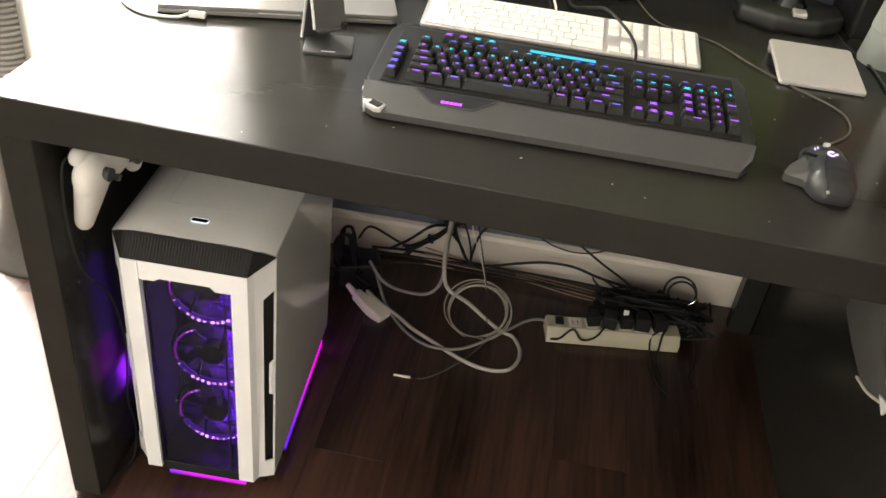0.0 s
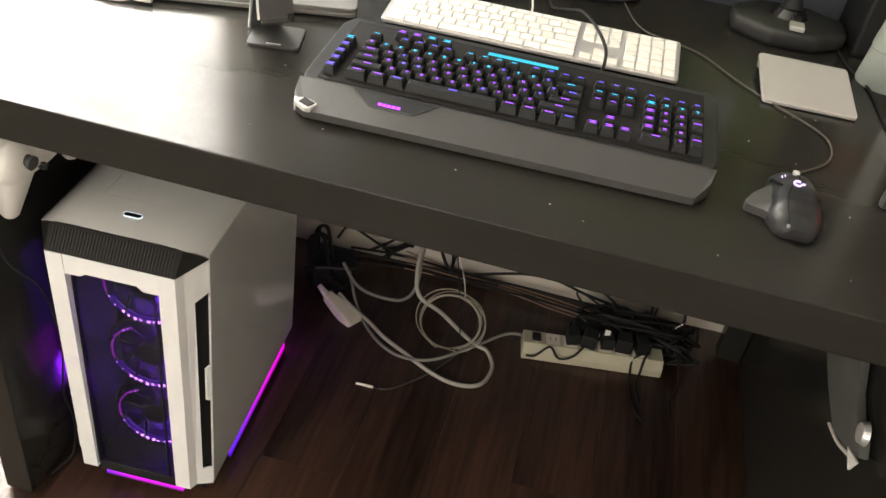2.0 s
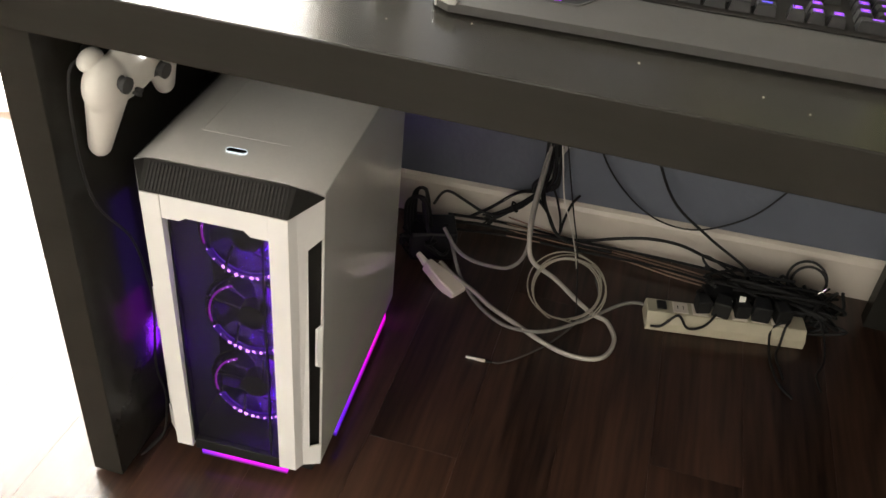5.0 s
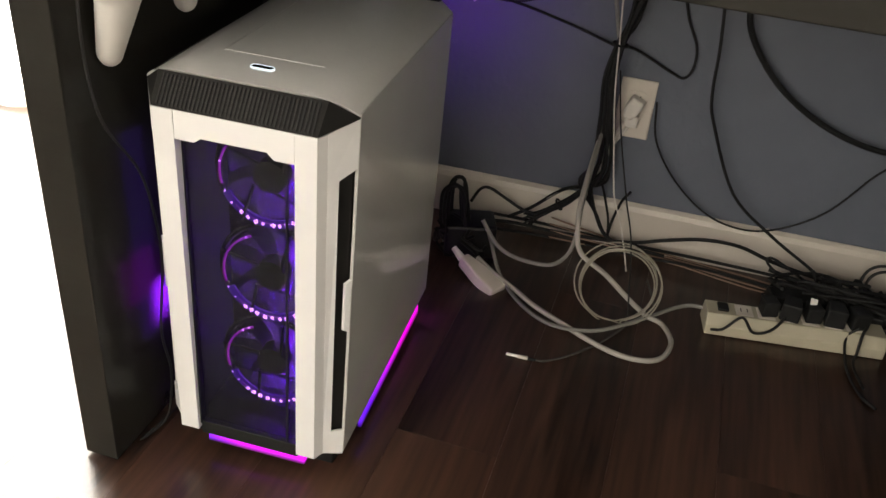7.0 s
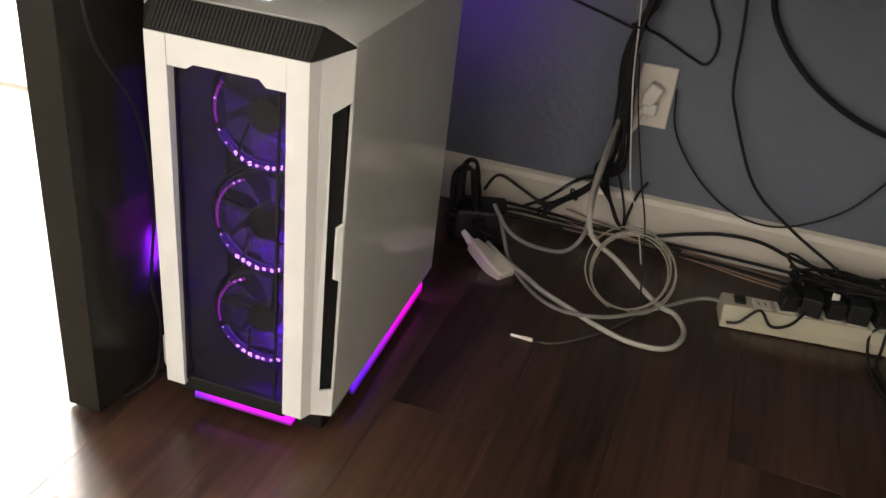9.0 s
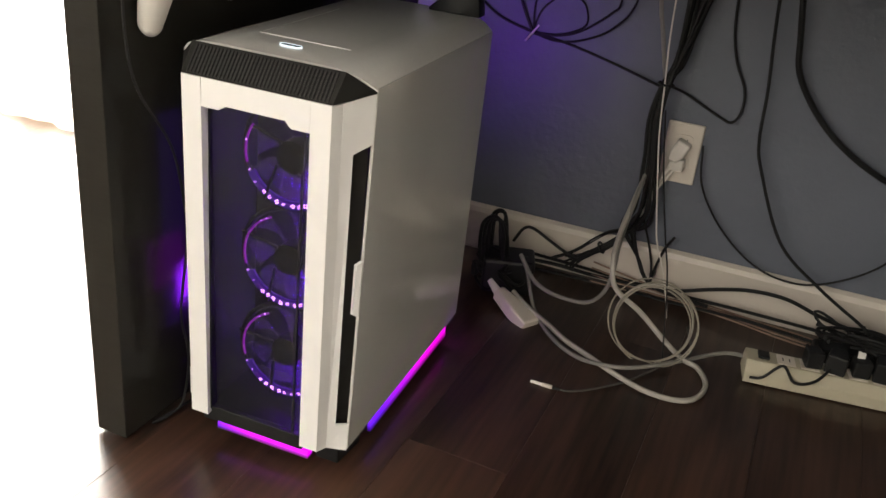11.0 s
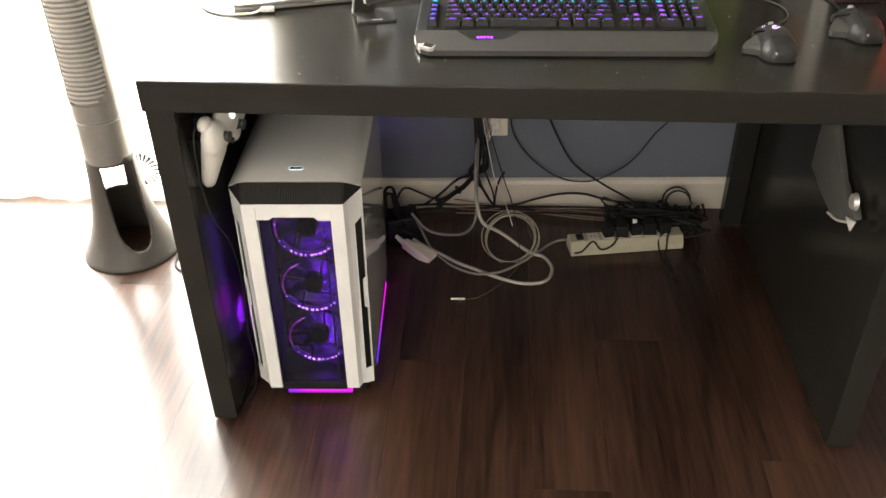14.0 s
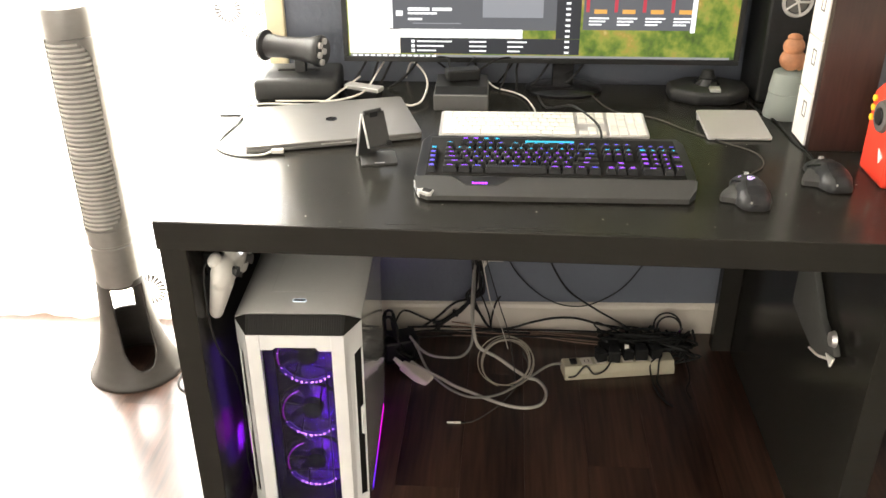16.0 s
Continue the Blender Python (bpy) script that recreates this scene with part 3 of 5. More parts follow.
lamp("rear_fan_light", "AREA", PC @ look((0.04, DEEP + 0.008, 0.42), (0.12, DEEP + 1, 0.42)), 0.11, (0.32, 0.07, 1.0), 0.09).data.spread = radians(80)
lamp("side_vent_light", "AREA", PC @ look((-SW - 0.002, 0.085, 0.18), (-SW - 1, 0.085, 0.12)), 0.42, (0.23, 0.01, 1.0), 0.03, 0.05).data.spread = radians(70)
lamp("side_vent_glow", "AREA", PC @ look((-SW - 0.002, 0.095, 0.25), (-SW - 1, 0.095, 0.25)), 0.025, (0.2, 0.04, 1.0), 0.04, 0.3)
part("left_vent", box(-SW - 0.0012, -SW + 0.001, 0.05, 0.11, 0.165, 0.235, 0.0005), glow("magenta_vent", (0.6, 0.0, 0.85), 1.1), pc, "magenta lit side vent")

lamp("underglow_light", "AREA", PC @ look((SW + 0.003, 0.385, 0.026), (SW + 0.05, 0.56, 0.02)), 0.025, (0.5, 0.06, 1.0), 0.03, 0.02)

# ---- game controller hanging on the leg ----
pad = thing("game_controller", Matrix.Translation((0.09, 0.106, 0.612)) @ Matrix.Rotation(radians(-4), 4, "Z") @ Matrix(((0, 0, 1, 0), (1, 0, 0, 0), (0, 1, 0, 0), (0, 0, 0, 1))) @ pose(0, 0, 0, 6, -3, 13), "white game controller hung on the desk's leg", "game controller")
bm = bmesh.new()
ball((0, 0.004, 0), (0.066, 0.036, 0.019), bm)
for s in (-1, 1):
    ball((0.045 * s, 0.006, -0.001), (0.033, 0.034, 0.021), bm)
    for k in range(8):
        t = k / 7
        ball(((0.048 + 0.014 * t) * s, -0.012 - 0.062 * t, -0.004 - 0.012 * t), (0.026 - 0.011 * t, 0.024 - 0.006 * t, 0.021 - 0.008 * t), bm, 14, 9)
shell = part("shell", bm, M["pad_white"], pad)
md = shell.modifiers.new("remesh", "REMESH")
md.mode, md.voxel_size, md.use_smooth_shade = "VOXEL", 0.0022, True
md = shell.modifiers.new("smooth", "SMOOTH")
md.iterations = 6
for x, y in ((-0.043, 0.014), (0.021, -0.012)):
    st = part("thumbstick", cyl((x, y, 0.012), (x, y, 0.022), 0.012, 0.006, 18), M["stick"], pad)
    part("cap", cyl((x, y, 0.022), (x, y, 0.0265), 0.0092, 0.0096, 18), M["stick"], st)
dp = box(-0.0275, -0.0165, -0.0148, -0.0112, 0.014, 0.0225, 0.0008)
box(-0.0238, -0.0202, -0.0185, -0.0075, 0.014, 0.0225, 0.0008, bm=dp)
part("direction_pad", dp, M["stick"], pad)
for x, y in ((0.045, 0.023), (0.045, 0.005), (0.054, 0.014), (0.036, 0.014)):
    part("face_button", cyl((x, y, 0.012), (x, y, 0.0215), 0.0046, n=14), M["stick"], pad)
part("guide_button", cyl((0, 0.025, 0.01), (0, 0.025, 0.0195), 0.0058, n=16), M["pad_led"], pad, "lit white guide button")
for s in (-1, 1):
    part("trigger", ball((0.047 * s, 0.036, -0.013), (0.017, 0.012, 0.012)), M["pad_white"], pad, smooth=True)
part("wall_hook", box(-0.03, 0.03, -0.02, 0.03, -0.043, -0.014, 0.003), M["case_black"], pad, "black hook")
cable("controller_cable", [(0.066, 0.05, 0.64), (0.06, 0.036, 0.63), (0.058, 0.029, 0.59), (0.06, 0.026, 0.52), (0.066, 0.034, 0.46), (0.07, 0.08, 0.385), (0.072, 0.097, 0.31), (0.07, 0.103, 0.25), (0.07, 0.088, 0.16), (0.07, 0.1, 0.085), (0.066, 0.09, 0.02), (0.058, 0.07, 0.005), (0.05, 0.05, 0.004), (0.06, 0.12, 0.004), (0.07, 0.3, 0.004)], 0.0017, M["rubber"], "thin black cable down from the controller", "")

# ---- power strip, outlet and cables under the desk ----
STRIP = pose(0.7475, 0.608, 0.002, 0, 0, 9.5)
strip = thing("power_strip", STRIP, "cream plastic power strip lying on the floor, full of black plugs", "power strip")
part("housing", prism([(0, 0), (0.001, 0.018), (0.012, 0.036), (0.05, 0.036), (0.056, 0.02), (0.056, 0)], "x", 0, 0.292, 0.002), M["cream"], strip)
for i in range(6):
    x = 0.062 + i * 0.036
    so = part("socket", box(x - 0.014, x + 0.014, 0.016, 0.046, 0.0355, 0.0372, 0.0006), M["outlet"], strip)
    part("slot", box(x - 0.006, x - 0.0045, 0.026, 0.036, 0.037, 0.0376), M["slot"], so)
    part("slot", box(x + 0.0045, x + 0.006, 0.026, 0.036, 0.037, 0.0376), M["slot"], so)
part("switch", box(0.018, 0.036, 0.02, 0.042, 0.0355, 0.041, 0.002), M["case_black"], strip)


def plug(x, y, s, turn, label, material):
    p = thing("plug", STRIP @ pose(x, y, 0.0375, 0, 0, turn), label, "plug", "plugs in the power strip")
    part("body", prism([(-0.014 * s, -0.011 * s), (0.014 * s, -0.011 * s), (0.011 * s, 0.018 * s), (-0.011 * s, 0.018 * s)], "z", 0, 0.028 * s, 0.003), material, p)
    part("strain_relief", cyl((0, 0.017 * s, 0.013), (0, 0.036 * s, 0.016), 0.005, 0.003, 10), material, p)
    return p


for x, y, s, turn in ((0.1, 0.03, 1.0, 10), (0.134, 0.026, 1.15, -14), (0.172, 0.03, 1.0, 5), (0.206, 0.028, 1.2, -6), (0.245, 0.03, 1.1, 12)):
    plug(x, y, s, turn, "black power plug in the cream strip", M["rubber"])
adapter = thing("power_adapter", STRIP @ pose(0.15, 0.072, 0, 0, 0, 4), "black brick power adapter behind the power strip", "adapter")
part("body", box(-0.045, 0.045, -0.02, 0.02, 0, 0.058, 0.004), M["case_black"], adapter)
part("label", box(-0.006, 0.007, -0.0206, -0.0195, 0.04, 0.052), M["box_white"], adapter, "small white sticker")
adapter2 = thing("power_adapter", STRIP @ pose(0.262, 0.08, 0, 0, 0, -12), "black brick power adapter among tangled cables", "adapter")
part("body", box(-0.04, 0.04, -0.022, 0.022, 0, 0.045, 0.004), M["case_black"], adapter2)

outlet = thing("wall_outlet", pose(0.5497, wall_y(0.55) - 0.0005, 0.276, 0, 0, 2.4), "almond duplex wall outlet with a white plug", "outlet")
part("plate", box(-0.0315, 0.0315, -0.006, 0, -0.055, 0.055, 0.0025), M["outlet"], outlet)
for z in (-0.02, 0.02):
    rec = part("receptacle", prism(rounded(-0.017, 0.017, z - 0.014, z + 0.014, 0.009), "y", -0.0078, -0.005), M["outlet"], outlet)
    for x in (-0.006, 0.006):
        part("slot", box(x - 0.001, x + 0.001, -0.0082, -0.0074, z - 0.003, z + 0.006), M["slot"], rec)
part("screw", cyl((0, -0.0072, 0), (0, -0.005, 0), 0.003, n=10), M["steel"], outlet)
wplug = thing("plug", Matrix.Translation((0.549, wall_y(0.55) - 0.009, 0.287)) @ pose(0, 0, 0, 0, 24, 0) @ pose(0, 0, 0, 90, 0, 0), "white plug in the wall outlet", "plug")
part("body", prism([(-0.008, -0.024), (0.008, -0.024), (0.013, -0.008), (0.013, 0.016), (-0.013, 0.016), (-0.013, -0.008)], "z", 0, 0.024, 0.004), M["white_cable"], wplug)
cable("wall_plug_cable", [(0.541, 0.828, 0.266), (0.537, 0.828, 0.25), (0.528, 0.812, 0.23), (0.519, 0.805, 0.2), (0.512, 0.79, 0.16)], 0.0044, M["white_cable"], "white cable from the wall outlet")
wplug2 = thing("plug", pose(0.549, wall_y(0.55) - 0.009, 0.26, 90, 0, 0), "white plug in the wall outlet's lower socket", "plug")
part("body", box(-0.012, 0.012, -0.012, 0.01, 0, 0.02, 0.003), M["white_cable"], wplug2)
cable("wall_plug_cable", [(0.549, 0.828, 0.254), (0.538, 0.818, 0.234), (0.525, 0.815, 0.21), (0.515, 0.8, 0.17)], 0.003, M["white_cable"], "white cable from the lower outlet")

GREY, WHITE_C, BLACK = M["grey_cable"], M["white_cable"], M["rubber"]
# bundle that drops from the desk's back to the floor
rng = random.Random(4)
spine = [(0.541, 0.81, 0.56), (0.523, 0.8, 0.463), (0.508, 0.79, 0.402), (0.503, 0.785, 0.342), (0.511, 0.785, 0.264), (0.517, 0.785, 0.183), (0.503, 0.79, 0.14)]
for k in range(18):
    dx, dy = rng.uniform(-0.013, 0.013), rng.uniform(-0.01, 0.01)
    pts = [(x + dx * (0.35 + 0.9 * abs(i - 2) / 3) + rng.uniform(-0.003, 0.003), y + dy, z) for i, (x, y, z) in enumerate(spine)]
    pts[0] = (pts[0][0] + rng.uniform(-0.03, 0.05), pts[0][1] + 0.01, 0.69)
    if k % 3 == 0:
        pts += [(0.45, 0.82, 0.1), (0.40, 0.83, 0.05), (0.36, 0.8, 0.03)]
    elif k % 3 == 1:
        pts += [(0.52, 0.8, 0.08), (0.56, 0.78, 0.04), (0.66, 0.8, 0.02)]
    cable("bundled_cable", pts, rng.choice((0.002, 0.0025, 0.0032)), BLACK if k != 6 else GREY, "black cable in a tied bundle hanging from the desk" if k != 6 else "grey cable in a tied bundle hanging from the desk", "bundled cables")
tie = torus((0.508, 0.789, 0.402), 0.0125, 0.0022, (0.1, 0.05, 1), 18)
tagged(part("cable_tie", tie, BLACK, smooth=True), "black cable tie round the hanging bundle", "cable tie")
cable("grey_cable", [(0.455, 0.8, 0.69), (0.468, 0.8, 0.545), (0.485, 0.795, 0.478), (0.505, 0.79, 0.405)], 0.0035, GREY, "light grey cable hanging from the desk")
# thick grey cable: drops, bends at the floor and runs to the strip
cable("thick_grey_cable", [(0.506, 0.806, 0.29), (0.506, 0.798, 0.25), (0.503, 0.74, 0.212), (0.504, 0.65, 0.175), (0.511, 0.6, 0.148), (0.525, 0.59, 0.11), (0.57, 0.6, 0.075), (0.62, 0.6, 0.035), (0.652, 0.6, 0.014), (0.678, 0.596, 0.008), (0.697, 0.555, 0.007), (0.69, 0.51, 0.007), (0.665, 0.487, 0.007), (0.62, 0.484, 0.007), (0.57, 0.502, 0.007), (0.52, 0.53, 0.007), (0.465, 0.56, 0.008), (0.425, 0.59, 0.01), (0.38, 0.61, 0.02), (0.345, 0.63, 0.03)], 0.0044, mat("pale_grey_sheath", (0.38, 0.355, 0.32), 0.5), "thick whitish cable looped on the floor", n=10)
cable("grey_cable", [(0.33, 0.72, 0.06), (0.36, 0.66, 0.05), (0.39, 0.62, 0.014), (0.44, 0.56, 0.007), (0.495, 0.523, 0.006), (0.548, 0.515, 0.012), (0.593, 0.538, 0.012), (0.653, 0.6, 0.012), (0.697, 0.648, 0.014), (0.725, 0.66, 0.018), (0.756, 0.655, 0.02)], 0.0034, GREY, "grey cable feeding the power strip")
cable("grey_cable", [(0.34, 0.66, 0.09), (0.37, 0.645, 0.06), (0.4, 0.64, 0.045), (0.44, 0.64, 0.04), (0.477, 0.64, 0.046), (0.5, 0.64, 0.075), (0.507, 0.645, 0.117), (0.506, 0.66, 0.163), (0.506, 0.73, 0.215), (0.506, 0.797, 0.26), (0.506, 0.806, 0.3)], 0.0036, GREY, "grey cable in a low hanging bend")
# coil of thin grey wire leaning up
cc = Vector((0.594, 0.59, 0.066))
un, vn = Vector((1, 0.05, 0.02)).normalized(), Vector((0.0, 0.12, 0.99)).normalized()
coil = []
for k in range(5 * 20 + 1):
    a = 6.28319 * k / 20 - 1.2
    turn_no = k // 20
    r = 0.062 + 0.0035 * math.sin(turn_no * 2.3) + 0.001 * turn_no
    c = cc + Vector((0.006 * math.sin(turn_no * 1.7), 0.003 * turn_no - 0.006, 0.004 * math.cos(turn_no * 2.1)))
    coil.append(c + un * r * math.cos(a) + vn * r * 1.06 * math.sin(a))
cable("coiled_wire", coil, 0.0014, mat("beige_wire_sheath", (0.27, 0.245, 0.2), 0.35), "thin grey wire wound in a loose coil", n=6, steps=2)
cable("coil_tail", [coil[-1], (0.6, 0.6, 0.14), (0.575, 0.66, 0.19), (0.54, 0.74, 0.27), (0.516, 0.783, 0.36)], 0.0014, BLACK, "thin dark wire rising from the coil", n=6)
# black audio lead with a bright jack
cable("audio_lead", [(0.5, 0.4225, 0.0036), (0.514, 0.425, 0.004), (0.543, 0.45, 0.004), (0.582, 0.498, 0.004), (0.61, 0.545, 0.006), (0.63, 0.585, 0.008), (0.66, 0.63, 0.01), (0.64, 0.72, 0.01)], 0.0018, mat("lead_sheath", (0.06, 0.056, 0.052), 0.42), "thin dark grey audio lead on the floor")
jack = thing("audio_jack", Matrix.Translation((0.4535, 0.4195, 0.0034)) @ pose(0, 0, 0, 0, 0, 3), "bright metal audio jack lying on the floor", "jack")
part("tip", cyl((0, 0, 0), (0.018, 0, 0), 0.0023, 0.0025, 10), M["box_white"], jack)
part("barrel", cyl((0.0182, 0, 0), (0.034, 0, 0), 0.0031, n=12), M["outlet"], jack)
part("sleeve", cyl((0.0342, 0, 0), (0.047, 0, 0), 0.0029, 0.002, 12), M["rubber"], jack)
# white adapter lit by the underglow
ad = thing("white_adapter", Matrix.Translation((0.36, 0.6, 0.014)) @ pose(0, 0, 0, 0, 18, -24), "white plastic cable adapter beside the tower", "adapter")
part("body", prism([(-0.045, -0.009), (0.0, -0.017), (0.042, -0.019), (0.046, 0.019), (0.0, 0.017), (-0.045, 0.009)], "z", -0.012, 0.012, 0.004), M["outlet"], ad)
part("neck", cyl((-0.045, 0, 0), (-0.07, 0, 0.006), 0.008, 0.005, 12), M["white_cable"], ad)
# black cables along the wall
for nm, pts, r in (
    ("hanging_wire", [(0.585, 0.83, 0.3), (0.598, 0.83, 0.231), (0.643, 0.83, 0.165), (0.707, 0.83, 0.113), (0.77, 0.83, 0.094), (0.832, 0.83, 0.105), (0.905, 0.83, 0.156), (0.958, 0.83, 0.237), (1.01, 0.82, 0.34), (1.06, 0.8, 0.69)], 0.0019),
    ("hanging_wire", [(0.64, 0.81, 0.69), (0.65, 0.82, 0.538), (0.665, 0.82, 0.419), (0.672, 0.82, 0.334), (0.688, 0.82, 0.282), (0.749, 0.81, 0.168), (0.829, 0.8, 0.109), (0.909, 0.79, 0.066), (0.955, 0.76, 0.046), (0.97, 0.72, 0.045)], 0.0028),
    ("thick_black_cable", [(0.66, 0.8, 0.69), (0.69, 0.82, 0.52), (0.711, 0.83, 0.44), (0.783, 0.83, 0.359), (0.885, 0.83, 0.304), (0.991, 0.83, 0.288), (1.093, 0.82, 0.321), (1.14, 0.8, 0.4), (1.16, 0.77, 0.69)], 0.005),
    ("hanging_wire", [(0.58, 0.81, 0.69), (0.587, 0.84, 0.526), (0.603, 0.84, 0.456), (0.628, 0.84, 0.407), (0.632, 0.84, 0.37), (0.621, 0.84, 0.348), (0.599, 0.84, 0.353), (0.541, 0.83, 0.382), (0.515, 0.81, 0.395)], 0.0024),
    ("wall_wire", [(0.08, 0.8, 0.52), (0.129, 0.84, 0.494), (0.185, 0.84, 0.458), (0.239, 0.84, 0.441), (0.304, 0.84, 0.431), (0.35, 0.84, 0.422), (0.419, 0.84, 0.405), (0.498, 0.82, 0.388)], 0.0024),
    ("looped_wire", [(0.251, 0.84, 0.44), (0.264, 0.84, 0.48), (0.295, 0.84, 0.508), (0.322, 0.84, 0.509), (0.34, 0.84, 0.496), (0.344, 0.84, 0.464), (0.302, 0.845, 0.442), (0.255, 0.845, 0.438)], 0.0018),
    ("looped_wire", [(0.251, 0.84, 0.44), (0.29, 0.84, 0.438), (0.335, 0.84, 0.452), (0.385, 0.84, 0.492), (0.401, 0.83, 0.526), (0.41, 0.81, 0.69)], 0.002),
    ("looped_wire", [(0.255, 0.84, 0.436), (0.3, 0.83, 0.43), (0.345, 0.83, 0.44), (0.395, 0.83, 0.47), (0.43, 0.82, 0.53), (0.44, 0.8, 0.69)], 0.002),
    ("looped_wire", [(0.25, 0.84, 0.442), (0.225, 0.84, 0.49), (0.21, 0.83, 0.54), (0.2, 0.8, 0.69)], 0.003),
    ("looped_wire", [(0.252, 0.84, 0.442), (0.25, 0.84, 0.49), (0.262, 0.83, 0.53), (0.26, 0.8, 0.69)], 0.0018),
    ("floor_cable", [(0.3, 0.72, 0.05), (0.366, 0.78, 0.03), (0.463, 0.8, 0.02), (0.586, 0.8, 0.031), (0.66, 0.8, 0.055), (0.722, 0.8, 0.072), (0.785, 0.8, 0.074), (0.85, 0.8, 0.057), (0.933, 0.79, 0.049), (1.0, 0.76, 0.05)], 0.0034),
    ("floor_cable", [(0.34, 0.76, 0.02), (0.45, 0.79, 0.012), (0.6, 0.79, 0.014), (0.72, 0.79, 0.018), (0.85, 0.78, 0.018), (0.95, 0.75, 0.02)], 0.0028),
    ("floor_cable", [(0.32, 0.78, 0.04), (0.42, 0.82, 0.02), (0.58, 0.815, 0.02), (0.75, 0.81, 0.026), (0.9, 0.8, 0.03), (1.05, 0.78, 0.03)], 0.003),
    ("short_wire", [(0.515, 0.81, 0.15), (0.53, 0.83, 0.1), (0.545, 0.82, 0.06), (0.55, 0.81, 0.03)], 0.0022),
    ("short_wire", [(0.575, 0.81, 0.13), (0.562, 0.82, 0.1), (0.553, 0.82, 0.06), (0.55, 0.81, 0.03)], 0.0026),
    ("strip_wire", [(0.757, 0.61, 0.012), (0.775, 0.607, 0.02), (0.8, 0.616, 0.045), (0.822, 0.612, 0.024), (0.85, 0.622, 0.03), (0.872, 0.65, 0.05)], 0.0024),
    ("loose_wire", [(0.985, 0.66, 0.05), (0.97, 0.655, 0.03), (0.972, 0.62, 0.008), (0.978, 0.58, 0.004), (0.99, 0.54, 0.004), (1.01, 0.515, 0.004)], 0.0024),
    ("loose_wire", [(1.0, 0.675, 0.05), (0.992, 0.655, 0.04), (0.99, 0.64, 0.015), (0.985, 0.615, 0.005), (0.996, 0.56, 0.004)], 0.0024),
    ("loose_wire", [(1.04, 0.72, 0.06), (1.065, 0.68, 0.03), (1.07, 0.63, 0.006), (1.055, 0.59, 0.004), (1.06, 0.55, 0.004)], 0.002),
):
    cable(nm, pts, r, BLACK, "thick black cable sagging in front of the blue wall" if r > 0.004 else "thin black wire under the desk")
wt = thing("wire_tie", Matrix.Translation((0.253, 0.822, 0.437)) @ pose(0, 0, 0, 0, 35, 0), "white twist tie round looped black wires", "cable tie")
part("twist", cyl((0, 0, -0.018), (0, 0, 0.02), 0.0018, n=8), WHITE_C, wt)
# pale wires low on the baseboard
brown_sheath = mat("brown_wire", (0.27, 0.175, 0.13), 0.5)
for k in range(4):
    q = 0.009 * k
    cable("thin_wire", [(0.44, 0.815 - q, 0.04 - q), (0.56, 0.82 - q, 0.02 - 0.3 * q), (0.68, 0.828 - q, 0.008), (0.8, 0.82 - 1.4 * q, 0.006), (0.92, 0.8 - q, 0.008), (1.0, 0.77, 0.03)], 0.0016, brown_sheath, "thin brown wire along the baseboard")
# tangles: behind the tower, at the baseboard, and over the strip
def tangle(name, c, size, n, r, seed, label):
    g = random.Random(seed)
    for _ in range(n):
        pts = [tuple(c[i] + g.uniform(-size[i], size[i]) for i in range(3)) for _ in range(7)]
        cable(name, [(x, y, max(z, r + 0.002)) for x, y, z in pts], r * g.uniform(0.8, 1.2), BLACK, label, label)


tangle("tangled_cable", (0.3, 0.68, 0.04), (0.05, 0.04, 0.035), 5, 0.003, 7, "black cables tangled behind the tower")
# folded cable that stands up in narrow loops behind the tower
for k in range(6):
    x0, x1, y, z = 0.262 + 0.004 * (k % 3), 0.302 - 0.005 * (k % 3), 0.665 + 0.008 * k, 0.148 - 0.005 * (k % 4)
    cable("folded_cable", [(x0 + 0.006, y + 0.01, 0.03), (x0, y, 0.07), (x0, y - 0.004, z - 0.025), ((x0 + x1) / 2 - 0.006, y - 0.006, z - 0.003), ((x0 + x1) / 2 + 0.008, y - 0.006, z - 0.002), (x1, y - 0.004, z - 0.025), (x1 + 0.004, y, 0.08), (x1 + 0.012, y + 0.006, 0.035)], 0.0033, BLACK, "black cable folded in a narrow upright loop", "folded cable behind the tower")
# tied bundle that leans down along the baseboard
tied = random.Random(9)
for k in range(8):
    u, v = tied.uniform(-0.01, 0.01), tied.uniform(-0.008, 0.008)
    cable("tied_cable", [(0.515 + u, 0.798 + v, 0.15 + u), (0.474 + 0.6 * u, 0.796 + 0.6 * v, 0.1 + v), (0.45 + 0.4 * u, 0.796 + 0.5 * v, 0.079 + v), (0.42 + 0.3 * u, 0.797 + v, 0.055 + 1.2 * u), (0.398 + tied.uniform(-0.012, 0.008), 0.797 + v, 0.034 + tied.uniform(-0.014, 0.016))], 0.0021, BLACK, "thin black cable in a tied bundle at the baseboard", "tied cables at the baseboard")
tagged(part("cable_tie", torus((0.452, 0.796, 0.081), 0.0105, 0.002, (0.85, 0, 0.6), 18), BLACK, smooth=True), "black cable tie round the leaning bundle", "cable tie")
cable("hanging_wire", [(0.285, 0.79, 0.05), (0.3, 0.795, 0.078), (0.318, 0.797, 0.083), (0.352, 0.797, 0.068), (0.388, 0.797, 0.052), (0.42, 0.797, 0.05)], 0.003, BLACK, "black cable arching in front of the baseboard")
cable("thin_white_wire", [(0.49, 0.79, 0.69), (0.497, 0.785, 0.5), (0.506, 0.778, 0.41), (0.513, 0.775, 0.34), (0.521, 0.775, 0.284), (0.544, 0.778, 0.154), (0.554, 0.778, 0.118), (0.57, 0.778, 0.08), (0.588, 0.77, 0.03), (0.6, 0.74, 0.006)], 0.0014, WHITE_C, "thin white wire hanging beside the bundle", n=6)
